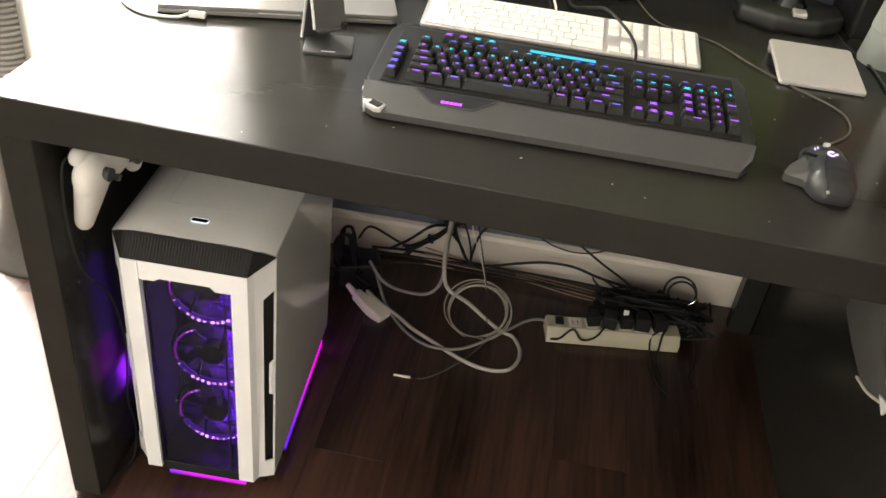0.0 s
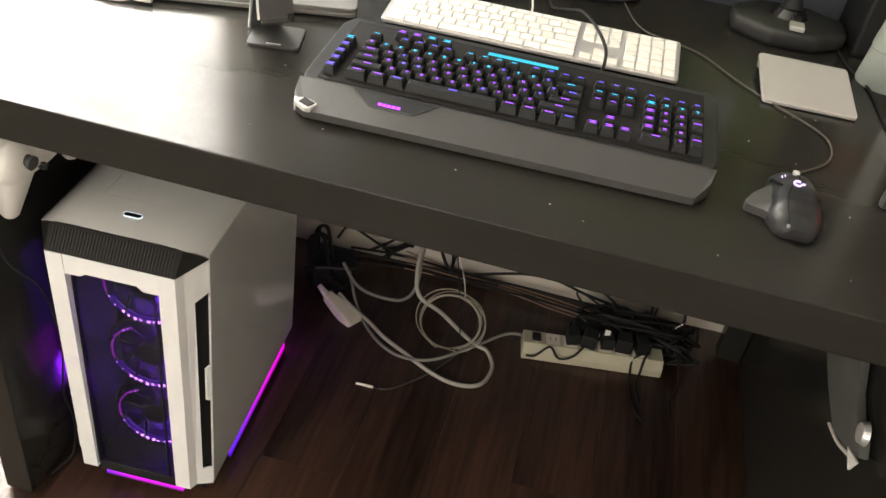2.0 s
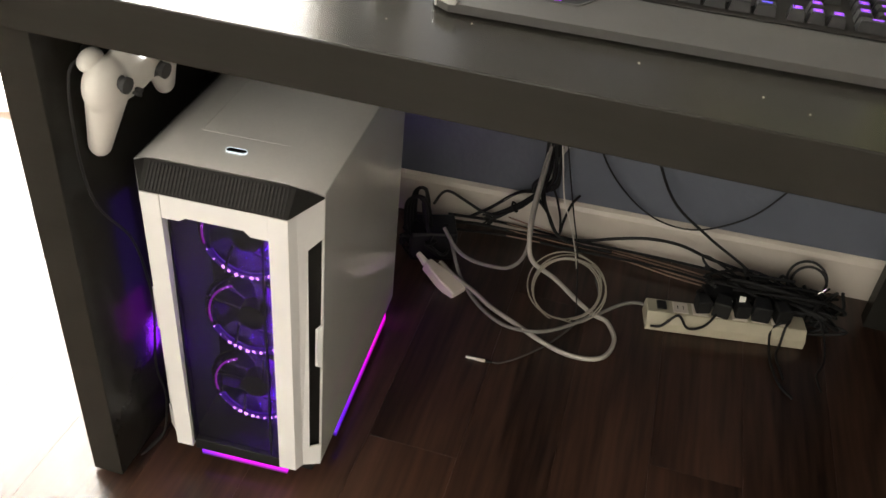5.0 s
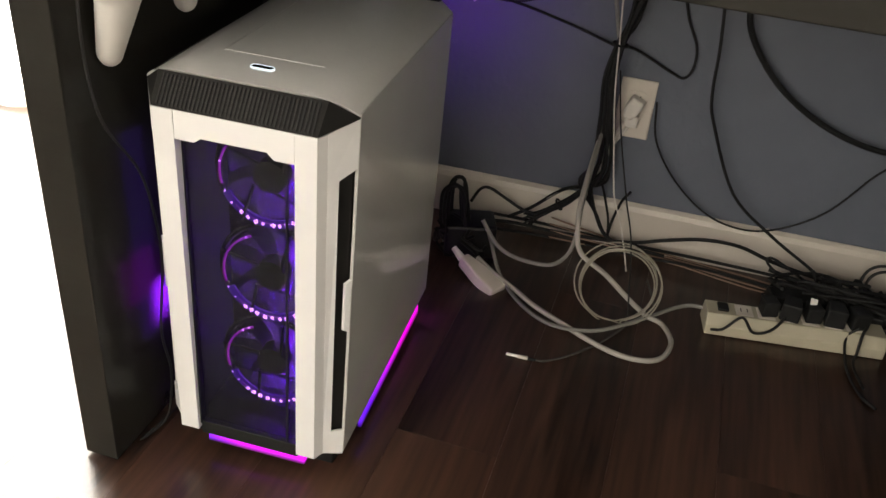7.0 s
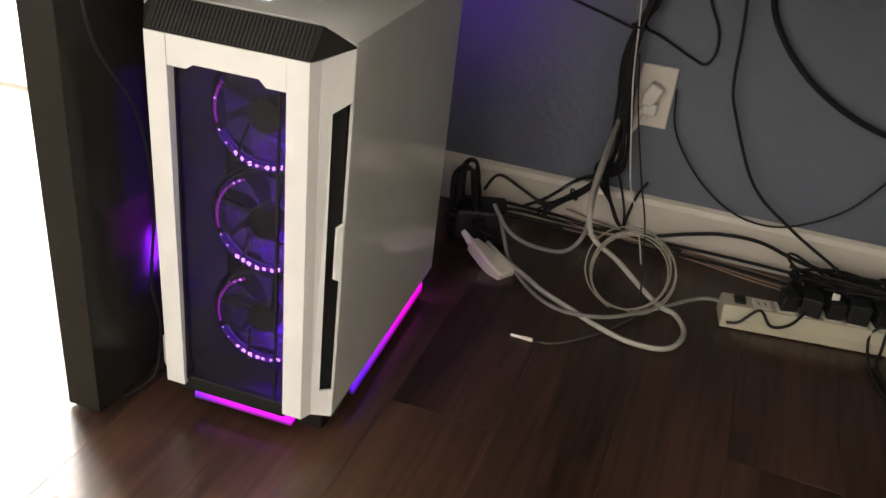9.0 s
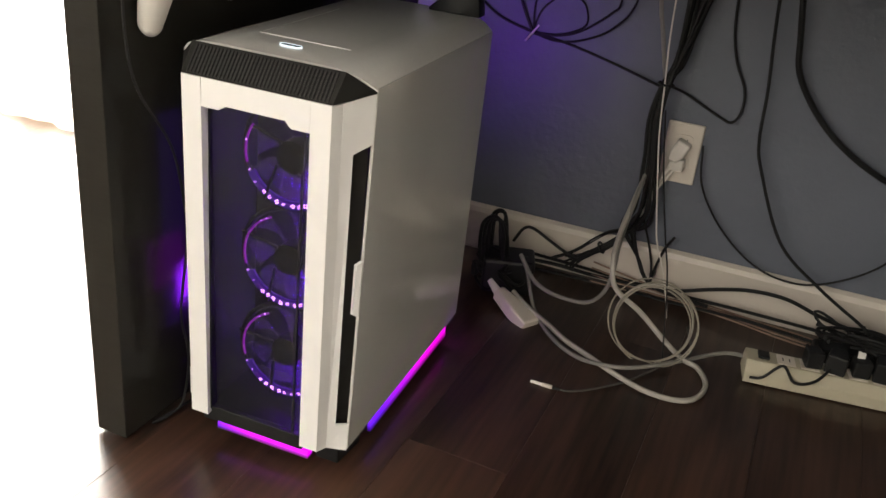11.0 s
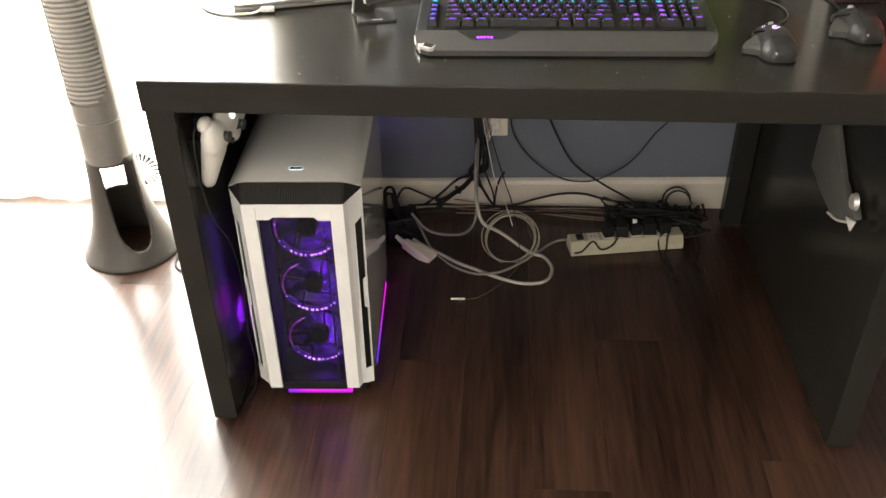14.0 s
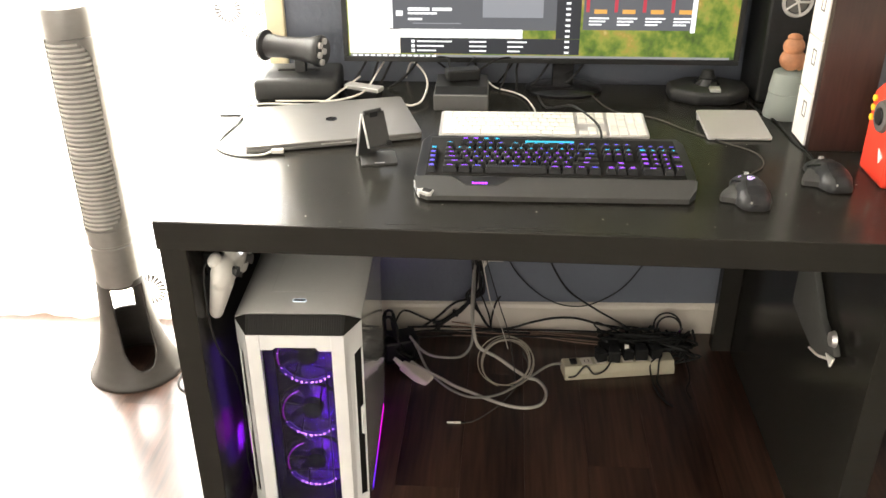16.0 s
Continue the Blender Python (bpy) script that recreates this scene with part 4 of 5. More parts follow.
tangle("tangled_cable", (0.95, 0.735, 0.045), (0.115, 0.04, 0.036), 12, 0.003, 11, "black cables heaped over the power strip")
tangle("tangled_cable", (1.06, 0.74, 0.04), (0.05, 0.045, 0.035), 7, 0.003, 13, "black cables heaped beside the power strip")
for k, r in enumerate((0.036, 0.032)):
    ring = part("cable_loop", torus((1.033 + 0.004 * k, 0.8 - 0.006 * k, 0.058 - 0.003 * k), r, 0.0026, (-0.1, -0.85, 0.5), 36), BLACK, smooth=True)
    tagged(ring, "black cable wound in a standing loop", "cable", "cable loops")
brick = thing("power_adapter", pose(0.31, 0.7, 0, 0, 0, 20), "black power brick behind the tower under cables", "adapter")
part("body", box(-0.048, 0.045, -0.035, 0.035, 0, 0.066, 0.006), M["case_black"], brick)
bit = thing("metal_clip", pose(1.052, 0.735, 0.085, 20, 25, 30), "small bright metal clip on the cable heap", "clip")
part("body", box(-0.003, 0.003, -0.002, 0.002, -0.012, 0.012, 0.0008), M["steel"], bit)
hang = thing("cable_cover", PC @ pose(0.02, DEEP - 0.03, TOP), "black tapered cable cover standing on the tower's back edge", "cable cover")
part("body", prism([(x + 0.036, z) for x, z in ((-0.028, 0.0), (0.05, 0.0), (0.047, 0.02), (0.041, 0.05), (0.036, 0.09), (0.036, 0.168), (0.008, 0.168), (0.006, 0.09), (0.0, 0.05), (-0.012, 0.018), (-0.026, 0.005))], "y", 0.0, 0.026, 0.003), M["case_black"], hang, smooth=True)

# ---- grey pouch hanging on the right leg ----
pouch = thing("felt_pouch", pose(1.188, 0, 0), "grey felt pouch with a snap button hanging on the leg", "pouch")
poly = [(0.345, 0.63), (0.315, 0.64), (0.285, 0.542), (0.235, 0.505), (0.195, 0.474), (0.155, 0.462), (0.12, 0.462), (0.1, 0.448), (0.138, 0.42), (0.2, 0.394), (0.28, 0.402), (0.35, 0.416), (0.351, 0.45)]
part("flap", prism(poly, "x", -0.006, 0.008, 0.003), M["fabric"], pouch, smooth=True)
part("snap", cyl((-0.012, 0.118, 0.474), (-0.004, 0.118, 0.474), 0.013, 0.016, 20), M["silver"], pouch, "round silver snap")
part("edge", tube([(-0.008, 0.21, 0.394), (-0.008, 0.165, 0.407), (-0.008, 0.12, 0.43)], 0.0025, 6), M["white_cable"], pouch, "pale piped edge")
part("tag", prism([(0.13, 0.436), (0.09, 0.45), (0.1, 0.425)], "x", -0.01, -0.007), M["box_white"], pouch, "small white tag")

rt = thing("wifi_router", pose(0.0, wall_y(0.02) - 0.001, 0.5, 0, 0, 2.4), "white plastic router box on the wall behind the tower", "router")
part("body", box(0.022, 0.104, -0.045, 0, -0.06, 0.187, 0.005), M["router"], rt)
part("front_line", box(0.07, 0.108, -0.0456, -0.0445, 0.02, 0.022), M["dark_grey"], rt)

tag = thing("paper_tag", pose(0.908, 0.672, 0.07, 50, 10, 12), "small white paper tag on a black plug", "tag")
part("card", box(-0.006, 0.006, -0.007, 0.007, -0.0004, 0.0004), M["box_white"], tag)
part("strap", tube([(0.0, 0.006, 0), (0.004, 0.014, -0.006), (0.004, 0.02, -0.016), (0.0, 0.02, -0.03)], 0.0012, 6), M["rubber"], tag)

# ---- gaming keyboard ----
KB = pose(0.42, 0.095, D, 0, 0, 0.3)
kb = thing("gaming_keyboard", KB, "black gaming keyboard, violet and cyan lit keys, grey palm rest", "keyboard")


def deck(y):
    return 0.026 + (y - 0.055) * 0.055


base = bmesh.new()
pts = [(0.004, 0.058), (0.486, 0.058), (0.492, 0.08), (0.492, 0.215), (0.482, 0.24), (0.012, 0.24), (0.0, 0.215), (0.0, 0.075)]
lo, hi = [base.verts.new((x, y, 0.004)) for x, y in pts], [base.verts.new((x, y, deck(y) - 0.004)) for x, y in pts]
base.faces.new(lo), base.faces.new(hi[::-1])
for i in range(8):
    base.faces.new((lo[i], lo[(i + 1) % 8], hi[(i + 1) % 8], hi[i]))
bmesh.ops.bevel(base, geom=list(base.edges), offset=0.002, segments=2, affect="EDGES", profile=0.5)
part("base", base, M["kb"], kb)
part("key_well", prism([(0.066, 0.006), (0.228, 0.006), (0.228, deck(0.228) - 0.0032), (0.066, deck(0.066) - 0.0032)], "x", 0.018, 0.474), M["slot"], kb)
rest = bmesh.new()
pa = [(0.0, 0.0575), (0.49, 0.0575), (0.484, 0.03), (0.468, 0.006), (0.026, 0.002), (0.012, 0.012), (0.004, 0.03)]
za = [0.0245, 0.0245, 0.02, 0.012, 0.012, 0.014, 0.019]
lo, hi = [rest.verts.new((x, y, 0.003)) for x, y in pa], [rest.verts.new((x, y, z)) for (x, y), z in zip(pa, za)]
rest.faces.new(lo[::-1])
for i in range(7):
    rest.faces.new((lo[i], lo[(i + 1) % 7], hi[(i + 1) % 7], hi[i]))
rest.faces.new(hi)
bmesh.ops.triangulate(rest, faces=[f for f in rest.faces if len(f.verts) > 4])
rest_ob = part("palm_rest", rest, M["rest"], kb, "grey palm rest")
# notch with lit badge, and the cut-out at the corner
slope = pose(0, 0.0455, 0.0219, 13.15, 0, 0)
notch = part("notch", prism([(0.066, 0.011), (0.168, 0.011), (0.144, -0.0125), (0.092, -0.0125)], "z", -0.003, 0.0006), M["kb"], rest_ob, "dark notch")
notch.matrix_basis = slope
rim = part("notch_rim", tube([(0.065, 0.0112, 0.0006), (0.0915, -0.0132, 0.0006), (0.1445, -0.0132, 0.0006), (0.169, 0.0112, 0.0006)], 0.0008, 6, 0), M["rest"], rest_ob)
rim.matrix_basis = slope
for i in range(5):
    bar = part("badge_bar", box(0.102 + i * 0.0055, 0.1058 + i * 0.0055, -0.0095, -0.0055, 0.0004, 0.0011), M["badge"], rest_ob, "violet lit badge")
    bar.matrix_basis = slope
part("end_trim", prism([(-0.0016, 0.056), (0.0016, 0.0565), (0.0142, 0.0128), (0.0104, 0.0108)], "z", 0.0035, 0.0165, 0.0006), M["silver"], rest_ob, "silver end trim")
part("corner_bracket", prism([(0.012, 0.0105), (0.0265, 0.0), (0.0335, 0.0015), (0.0375, 0.0152), (0.0195, 0.025), (0.0105, 0.027)], "z", 0.0105, 0.0166, 0.001), M["bracket"], rest_ob, "bright corner bracket")
part("corner_cutout", prism([(0.0165, 0.0105), (0.03, 0.0035), (0.0345, 0.014), (0.0195, 0.0225)], "z", 0.0125, 0.0174), M["slot"], rest_ob, "dark corner cut-out")
part("bar", prism(rounded(0.196, 0.288, 0.2115, 0.2195, 0.002), "z", deck(0.216) - 0.005, deck(0.216) - 0.0028), M["bar_cyan"], kb, "cyan light bar")

cap_cache = {}


def keycap(w, d, h, material, chamfer=0.0022):
    k = (round(w, 5), round(d, 5), material.name)
    if k not in cap_cache:
        bm = bmesh.new()
        rows = []
        for z, inset in ((0, 0), (h * 0.88, chamfer * 0.8), (h, chamfer * 1.35)):
            rows.append([bm.verts.new((x, y, z)) for x, y in ((-w / 2 + inset, -d / 2 + inset), (w / 2 - inset, -d / 2 + inset), (w / 2 - inset, d / 2 - inset), (-w / 2 + inset, d / 2 - inset))])
        for a, b in zip(rows, rows[1:]):
            for i in range(4):
                bm.faces.new((a[i], a[(i + 1) % 4], b[(i + 1) % 4], b[i]))
        bm.faces.new(rows[-1])
        me = bpy.data.meshes.new("key")
        bm.to_mesh(me)
        bm.free()
        me.materials.append(material)
        cap_cache[k] = me
    return cap_cache[k]


legend_cache = {}


def legend_mesh(kind, material):
    k = (kind, material.name)
    if k not in legend_cache:
        bm = bmesh.new()
        bars = {0: [(-0.0028, 0.0028, -0.0006, 0.0006)], 1: [(-0.0016, -0.0006, -0.0022, 0.0022), (0.0006, 0.0016, -0.0022, 0.0022), (-0.0016, 0.0016, -0.0004, 0.0005)], 2: [(-0.0018, 0.0018, 0.0012, 0.002), (-0.0005, 0.0005, -0.0022, 0.0012)], 3: [(-0.0045, 0.0045, -0.0007, 0.0007)], 4: [(-0.0016, 0.0016, -0.002, -0.0011), (-0.0016, -0.0007, -0.0011, 0.002), (-0.0007, 0.0016, 0.0011, 0.002)], 5: [(-0.004, 0.004, -0.0026, -0.0018), (-0.004, 0.004, 0.0016, 0.0024), (-0.002, 0.002, -0.0006, 0.0006)]}[kind]
        for x0, x1, y0, y1 in bars:
            box(x0 * 1.1, x1 * 1.1, y0 * 1.1, y1 * 1.1, 0, 0.0003, bm=bm)
        me = bpy.data.meshes.new("legend")
        bm.to_mesh(me)
        bm.free()
        me.materials.append(material)
        legend_cache[k] = me
    return legend_cache[k]


kr = random.Random(2)


def put_key(x, y, w=0.019, d=0.019, colour="key_violet", kind=None, h=0.0105):
    key = new("key", keycap(w - 0.0028, d - 0.0028, h, M["key"]))
    key.parent = kb
    key.location = (x, y, deck(y) - 0.003)
    lg = new("legend", legend_mesh(kr.choice((1, 2, 4)) if kind is None else kind, M[colour]))
    lg.parent = key
    lg.location = (0, 0.0012, h + 0.0001)


U = 0.0188
mx = 0.046
for i in range(5):
    put_key(0.0275, 0.0745 + (i + 0.5) * U, 0.017, U, "key_cyan" if i == 4 else "key_blue", 5)
rows_kb = [
    (0, [1.5, 1.25, 1.25, 6.0, 1.25, 1.25, 1.25, 1.25]),
    (1, [2.25] + [1] * 10 + [2.75]),
    (2, [1.75] + [1] * 11 + [2.25]),
    (3, [1.5] + [1] * 12 + [1.5]),
    (4, [1] * 13 + [2]),
]
for r, widths in rows_kb:
    x = mx
    for i, w in enumerate(widths):
        colour = "key_cyan" if r == 4 and kr.random() < 0.8 else ("key_blue" if kr.random() < 0.35 else "key_violet")
        put_key(x + w * U / 2, 0.0745 + (r + 0.5) * U, w * U, U, colour, 3 if w > 1.2 else None)
        x += w * U
for i in range(13):
    x = mx + U / 2 + (0 if i == 0 else (i + 1 + (i - 1) // 4 * 0.5) * U)
    put_key(x, 0.0745 + 5.75 * U, U, 0.0165, "key_cyan" if i in (0, 5, 6, 7, 8) else "key_blue", 0)
for i in range(4):
    put_key(mx + (1.5 + i * 1.05) * U + U / 2, 0.2015, 0.0185, 0.0145, "key_violet" if i < 2 else "key_cyan", 5)
nx = mx + 15 * U + 0.007
for i in range(3):
    for r, c in ((5.75, "key_blue"), (4.5, "key_cyan"), (3.5, "key_violet")):
        put_key(nx + (i + 0.5) * U, 0.0745 + r * U, U, U, c, 0)
    put_key(nx + (i + 0.5) * U, 0.0745 + 0.5 * U, U, U, "key_violet", 5)
put_key(nx + 1.5 * U, 0.0745 + 1.5 * U, U, U, "key_violet", 5)
qx = nx + 3 * U + 0.007
for r in range(5):
    for i in range(4):
        if i == 3 and r in (0, 2) or (r == 0 and i == 1):
            continue
        if r == 0 and i == 0:
            put_key(qx + U, 0.0745 + 0.5 * U, 2 * U, U, "key_violet", 3)
        elif i == 3 and r in (1, 3):
            put_key(qx + 3.5 * U, 0.0745 + r * U, U, 2 * U, "key_violet", 3)
        else:
            put_key(qx + (i + 0.5) * U, 0.0745 + (r + 0.5) * U, U, U, "key_cyan" if r == 4 else "key_violet", None if i else 5)
for i in range(4):
    put_key(qx + (i + 0.5) * U, 0.0745 + 5.75 * U + 0.003, 0.0165, 0.012, "key_blue", 0, 0.006)

# ---- white keyboard ----
wk = thing("white_keyboard", pose(0.443, 0.402, D, 6.0, 0, 0.9) @ Matrix.Diagonal((0.98, 0.98, 1, 1)), "slim aluminium keyboard with white keys and number pad", "keyboard")
part("base", prism(rounded(0, 0.43, 0, 0.114, 0.006), "z", 0.004, 0.0095, 0.0008, seg=1), M["silver"], wk)
part("back_foot", box(0.01, 0.42, 0.096, 0.11, -0.0095, 0.0045, 0.003), M["silver"], wk)
W = 0.019


def white_row(y, d, xs):
    x = 0.0
    for k, w in xs:
        if k:
            key = new("key", keycap(w - 0.0024, d - 0.0024, 0.0032, M["white_key"], 0.0005))
            key.parent, key.location = wk, (0.006 + x + w / 2, y, 0.0094)
        x += w


for r in range(6):
    y, d = (0.0105 + 0.019 * r, W) if r < 5 else (0.1025, 0.0125)
    mains = {0: [1.45, 1.25, 1.45, 5.1, 1.45, 1.25, 1.45 + 1.1], 1: [2.25] + [1] * 10 + [2.25], 2: [1.75] + [1] * 11 + [1.75], 3: [1.5] + [1] * 13, 4: [1] * 13 + [1.5], 5: [1.04] * 14}[r]
    total = 14.5 * W
    k = total / sum(mains)
    line = [(1, m * k) for m in mains] + [(0, 0.006)]
    line += [(r in (3, 4, 5, 0), 0.0188), (r in (3, 4, 5, 0, 1), 0.0188), (r in (3, 4, 5, 0), 0.0188), (0, 0.006)]
    line += [(1, 0.0188)] * 4
    white_row(y, d, line)

# ---- trackpad ----
tp = thing("trackpad", pose(0.98, 0.418, D, 6.2, 0, 1.5), "silver aluminium trackpad lying on the desk", "trackpad")
part("body", prism(rounded(0, 0.127, 0, 0.13, 0.006), "z", 0.0015, 0.0068, 0.0006, seg=1), M["silver"], tp)
part("glass", prism(rounded(0.0012, 0.1258, 0.0012, 0.1285, 0.005), "z", 0.0068, 0.0076), M["trackpad"], tp)
part("battery_barrel", cyl((0.003, 0.122, -0.003), (0.124, 0.122, -0.003), 0.0092, n=18), M["silver"], tp)


# ---- mice ----
def along(table, y):
    """Smooth value of a (y, value) table at y."""
    for (ya, va), (yb, vb) in zip(table, table[1:]):
        if y <= yb:
            t = (y - ya) / (yb - ya)
            return va + (vb - va) * t * t * (3 - 2 * t)
    return table[-1][1]


MOUSE_W = ((-0.062, 0.017), (-0.054, 0.029), (-0.035, 0.036), (-0.008, 0.0345), (0.02, 0.031), (0.045, 0.031), (0.062, 0.027))
MOUSE_H = ((-0.062, 0.016), (-0.05, 0.03), (-0.03, 0.039), (-0.008, 0.0415), (0.02, 0.0375), (0.045, 0.028), (0.062, 0.016))


def mouse_top(x, y):
    w, h = along(MOUSE_W, y), along(MOUSE_H, y)
    return 0.003 + (h - 0.003) * max(0.0, 1 - abs(x / w) ** 2.6) ** 0.42


def mouse(m, label, lit):
    ob = thing("gaming_mouse", m @ Matrix.Diagonal((0.8, 0.95, 0.95, 1)), label, "mouse", "mice on the desk")
    bm = bmesh.new()
    rows = []
    for j in range(26):
        y = -0.062 + 0.124 * j / 25
        w = along(MOUSE_W, y)
        rows.append([bm.verts.new((w * math.cos(math.pi * k / 22), y, mouse_top(w * math.cos(math.pi * k / 22), y))) for k in range(23)])
    for a, b in zip(rows, rows[1:]):
        for k in range(22):
            bm.faces.new((a[k], a[k + 1], b[k + 1], b[k]))
        bm.faces.new((a[0], b[0], b[22], a[22]))
    bm.faces.new(rows[0]), bm.faces.new(rows[-1][::-1])
    part("shell", bm, M["kb"], ob, smooth=True)
    # flat thumb wing that runs out to a blunt corner and is scooped out behind it
    wing = bmesh.new()
    edge = ((-0.03, 0.036), (-0.037, 0.026), (-0.053, 0.008), (-0.065, -0.014), (-0.063, -0.021), (-0.052, -0.024), (-0.04, -0.027), (-0.031, -0.034))
    upper = [wing.verts.new((x, y, 0.012)) for x, y in edge]
    lower = [wing.verts.new((x, y, 0.002)) for x, y in edge]
    root = [wing.verts.new((-0.022, y * 0.9, 0.024 - 0.0001 * i)) for i, (x, y) in enumerate(edge)]
    for i in range(len(edge) - 1):
        wing.faces.new((upper[i], upper[i + 1], root[i + 1], root[i]))
        wing.faces.new((upper[i], lower[i], lower[i + 1], upper[i + 1]))
    wing.faces.new((upper[0], root[0], lower[0])), wing.faces.new((upper[-1], lower[-1], root[-1]))
    wing.faces.new(lower)
    part("thumb_wing", wing, M["rest"], ob, "thumb rest, greyer for window light on its side", smooth=True)
    seam = [(-0.012 - 0.006 * math.sin(k / 9 * 3.1), -0.058 + 0.0056 * k, mouse_top(-0.012 - 0.006 * math.sin(k / 9 * 3.1), -0.058 + 0.0056 * k)) for k in range(10)]
    part("seam", tube(seam, 0.0009, 6, 2), M["slot"], ob)
    ridge = [(-0.024 - 0.001 * k, -0.002 + 0.008 * k, mouse_top(-0.024 - 0.001 * k, -0.002 + 0.008 * k) + 0.0006) for k in range(6)]
    part("side_buttons", tube(ridge, 0.0024, 8, 3), M["black_gloss"], ob, "glossy black side buttons", smooth=True)
    part("scroll_wheel", cyl((-0.0035, 0.04, 0.0275), (0.0035, 0.04, 0.0275), 0.0075, n=20), M["silver"], ob, "silver metal scroll wheel")
    for q, wd in ((0.0, 0.0012), (-0.012, 0.0006)):
        part("button_gap", tube([(q, y, mouse_top(q, y) + 0.0001) for y in (0.016, 0.024, 0.031)], wd, 6, 3), M["slot"], ob)
    part("palm_screw", cyl((-0.012, -0.0585, 0.018), (-0.012, -0.0605, 0.018), 0.0022, n=10), M["silver"], ob)
    if lit:
        arc = [(-0.005 + 0.0055 * math.cos(radians(d)), -0.003 + 0.0055 * math.sin(radians(d)), 0.0418) for d in range(50, 320, 30)]
        part("lit_mark", tube(arc + [(0.0005, -0.003, 0.0419), (0.004, -0.003, 0.0418)], 0.0013, 6, 3), M["mouse_led"], ob, "white-violet lit mark")
        for k in range(2):
            x, y = -0.0205 + 0.0032 * k, 0.024
            part("lit_dash", box(x - 0.0006, x + 0.0006, y - 0.003, y + 0.003, mouse_top(x, y) - 0.001, mouse_top(x, y) + 0.0008), M["mouse_led"], ob, "violet lit dash")
    return ob


mouse(pose(0.996, 0.14, D, 0, 0, -1), "black gaming mouse with a lit mark and thumb rest", True)
mouse(pose(1.152, 0.222, D, 0, 0, 6), "unlit black gaming mouse with a thumb rest", False)
cable("mouse_cable", [(0.985, 0.206, D + 0.006), (1.009, 0.231, D + 0.0025), (1.05, 0.275, D + 0.0025), (1.062, 0.321, D + 0.0025), (1.05, 0.362, D + 0.0025), (0.997, 0.416, D + 0.0025), (0.948, 0.47, D + 0.0025), (0.9, 0.535, D + 0.0025), (0.86, 0.56, D + 0.0025), (0.8, 0.6, D + 0.0025), (0.75, 0.78, D + 0.0025)], 0.0013, M["braid"], "thin dark braided mouse cable on the desk", "cables on the desk")
cable("mouse_cable", [(1.148, 0.285, D + 0.006), (1.158, 0.34, D + 0.0025), (1.15, 0.397, D + 0.0025), (1.146, 0.43, D + 0.0025), (1.144, 0.494, D + 0.0025), (1.14, 0.546, D + 0.0025), (1.12, 0.62, D + 0.0025), (1.1, 0.78, D + 0.0025)], 0.002, M["rubber"], "black mouse cable on the desk", "cables on the desk")
cable("keyboard_cable", [(0.758, 0.33, D + 0.024), (0.762, 0.355, D + 0.032), (0.758, 0.41, D + 0.034), (0.737, 0.48, D + 0.034), (0.713, 0.525, D + 0.033), (0.69, 0.56, D + 0.018), (0.66, 0.61, D + 0.003), (0.64, 0.77, D + 0.003)], 0.0024, M["rubber"], "black keyboard cable lying over the white keyboard", "cables on the desk")
cable("white_cable", [(0.64, 0.536, D + 0.012), (0.636, 0.57, D + 0.012), (0.621, 0.652, D + 0.006), (0.595, 0.7, D + 0.004), (0.549, 0.733, D + 0.006), (0.52, 0.78, D + 0.02)], 0.0018, WHITE_C, "white cable of the slim keyboard", "cables on the desk")

# ---- laptop ----
lap = thing("laptop", pose(0.077, 0.294, D, 0, 0, 17.0), "closed space-grey aluminium laptop lying on the desk", "laptop")
part("base", prism(rounded(0, 0.349, 0, 0.241, 0.011), "z", 0.002, 0.009, 0.0015), M["alu"], lap)
part("lid", prism(rounded(0, 0.349, 0, 0.241, 0.011), "z", 0.0096, 0.0155, 0.0012), M["alu"], lap)
part("lid_notch", box(0.145, 0.205, -0.0004, 0.004, 0.0082, 0.0098), M["silver"], lap)
part("lid_mark", ball((0.18, 0.125, 0.0155), (0.012, 0.014, 0.0004), u=16, v=6), M["black_gloss"], lap, "dark plain mark")
for x in (0.02, 0.33):
    for y in (0.02, 0.22):
        part("foot", cyl((x, y, 0), (x, y, 0.003), 0.007), M["rubber"], lap)
lp = thing("charger_plug", pose(0.137, 0.301, D + 0.0068, 0, 0, 8), "white charging plug at the laptop's edge", "plug")
part("body", box(-0.012, 0.012, -0.005, 0.005, -0.004, 0.004, 0.0015), WHITE_C, lp)
cable("charging_cable", [(0.125, 0.299, D + 0.006), (0.107, 0.288, D + 0.003), (0.061, 0.286, D + 0.0025), (0.02, 0.312, D + 0.0025), (-0.0, 0.352, D + 0.0025), (0.004, 0.42, D + 0.003), (0.01, 0.5, D + 0.004), (-0.004, 0.56, D + 0.004), (0.03, 0.59, D + 0.004), (0.09, 0.592, D + 0.004), (0.16, 0.6, D + 0.004), (0.2, 0.64, D + 0.02), (0.236, 0.71, D + 0.034)], 0.0022, WHITE_C, "white charging cable curling round the laptop", "cables on the desk", category="cable")
cable("white_cable", [(0.06, 0.6, D + 0.008), (0.13, 0.61, D + 0.006), (0.2, 0.6, D + 0.012), (0.254, 0.64, D + 0.02), (0.275, 0.74, D + 0.04), (0.29, 0.8, D + 0.06)], 0.0022, WHITE_C, "white cable behind the laptop", "cables on the desk")
cable("white_cable", [(0.352, 0.59, D + 0.008), (0.372, 0.585, D + 0.008), (0.39, 0.61, D + 0.012), (0.396, 0.68, D + 0.026), (0.38, 0.74, D + 0.04), (0.35, 0.78, D + 0.05), (0.33, 0.82, D + 0.0)], 0.0024, WHITE_C, "white cable arching beside the laptop", "cables on the desk")
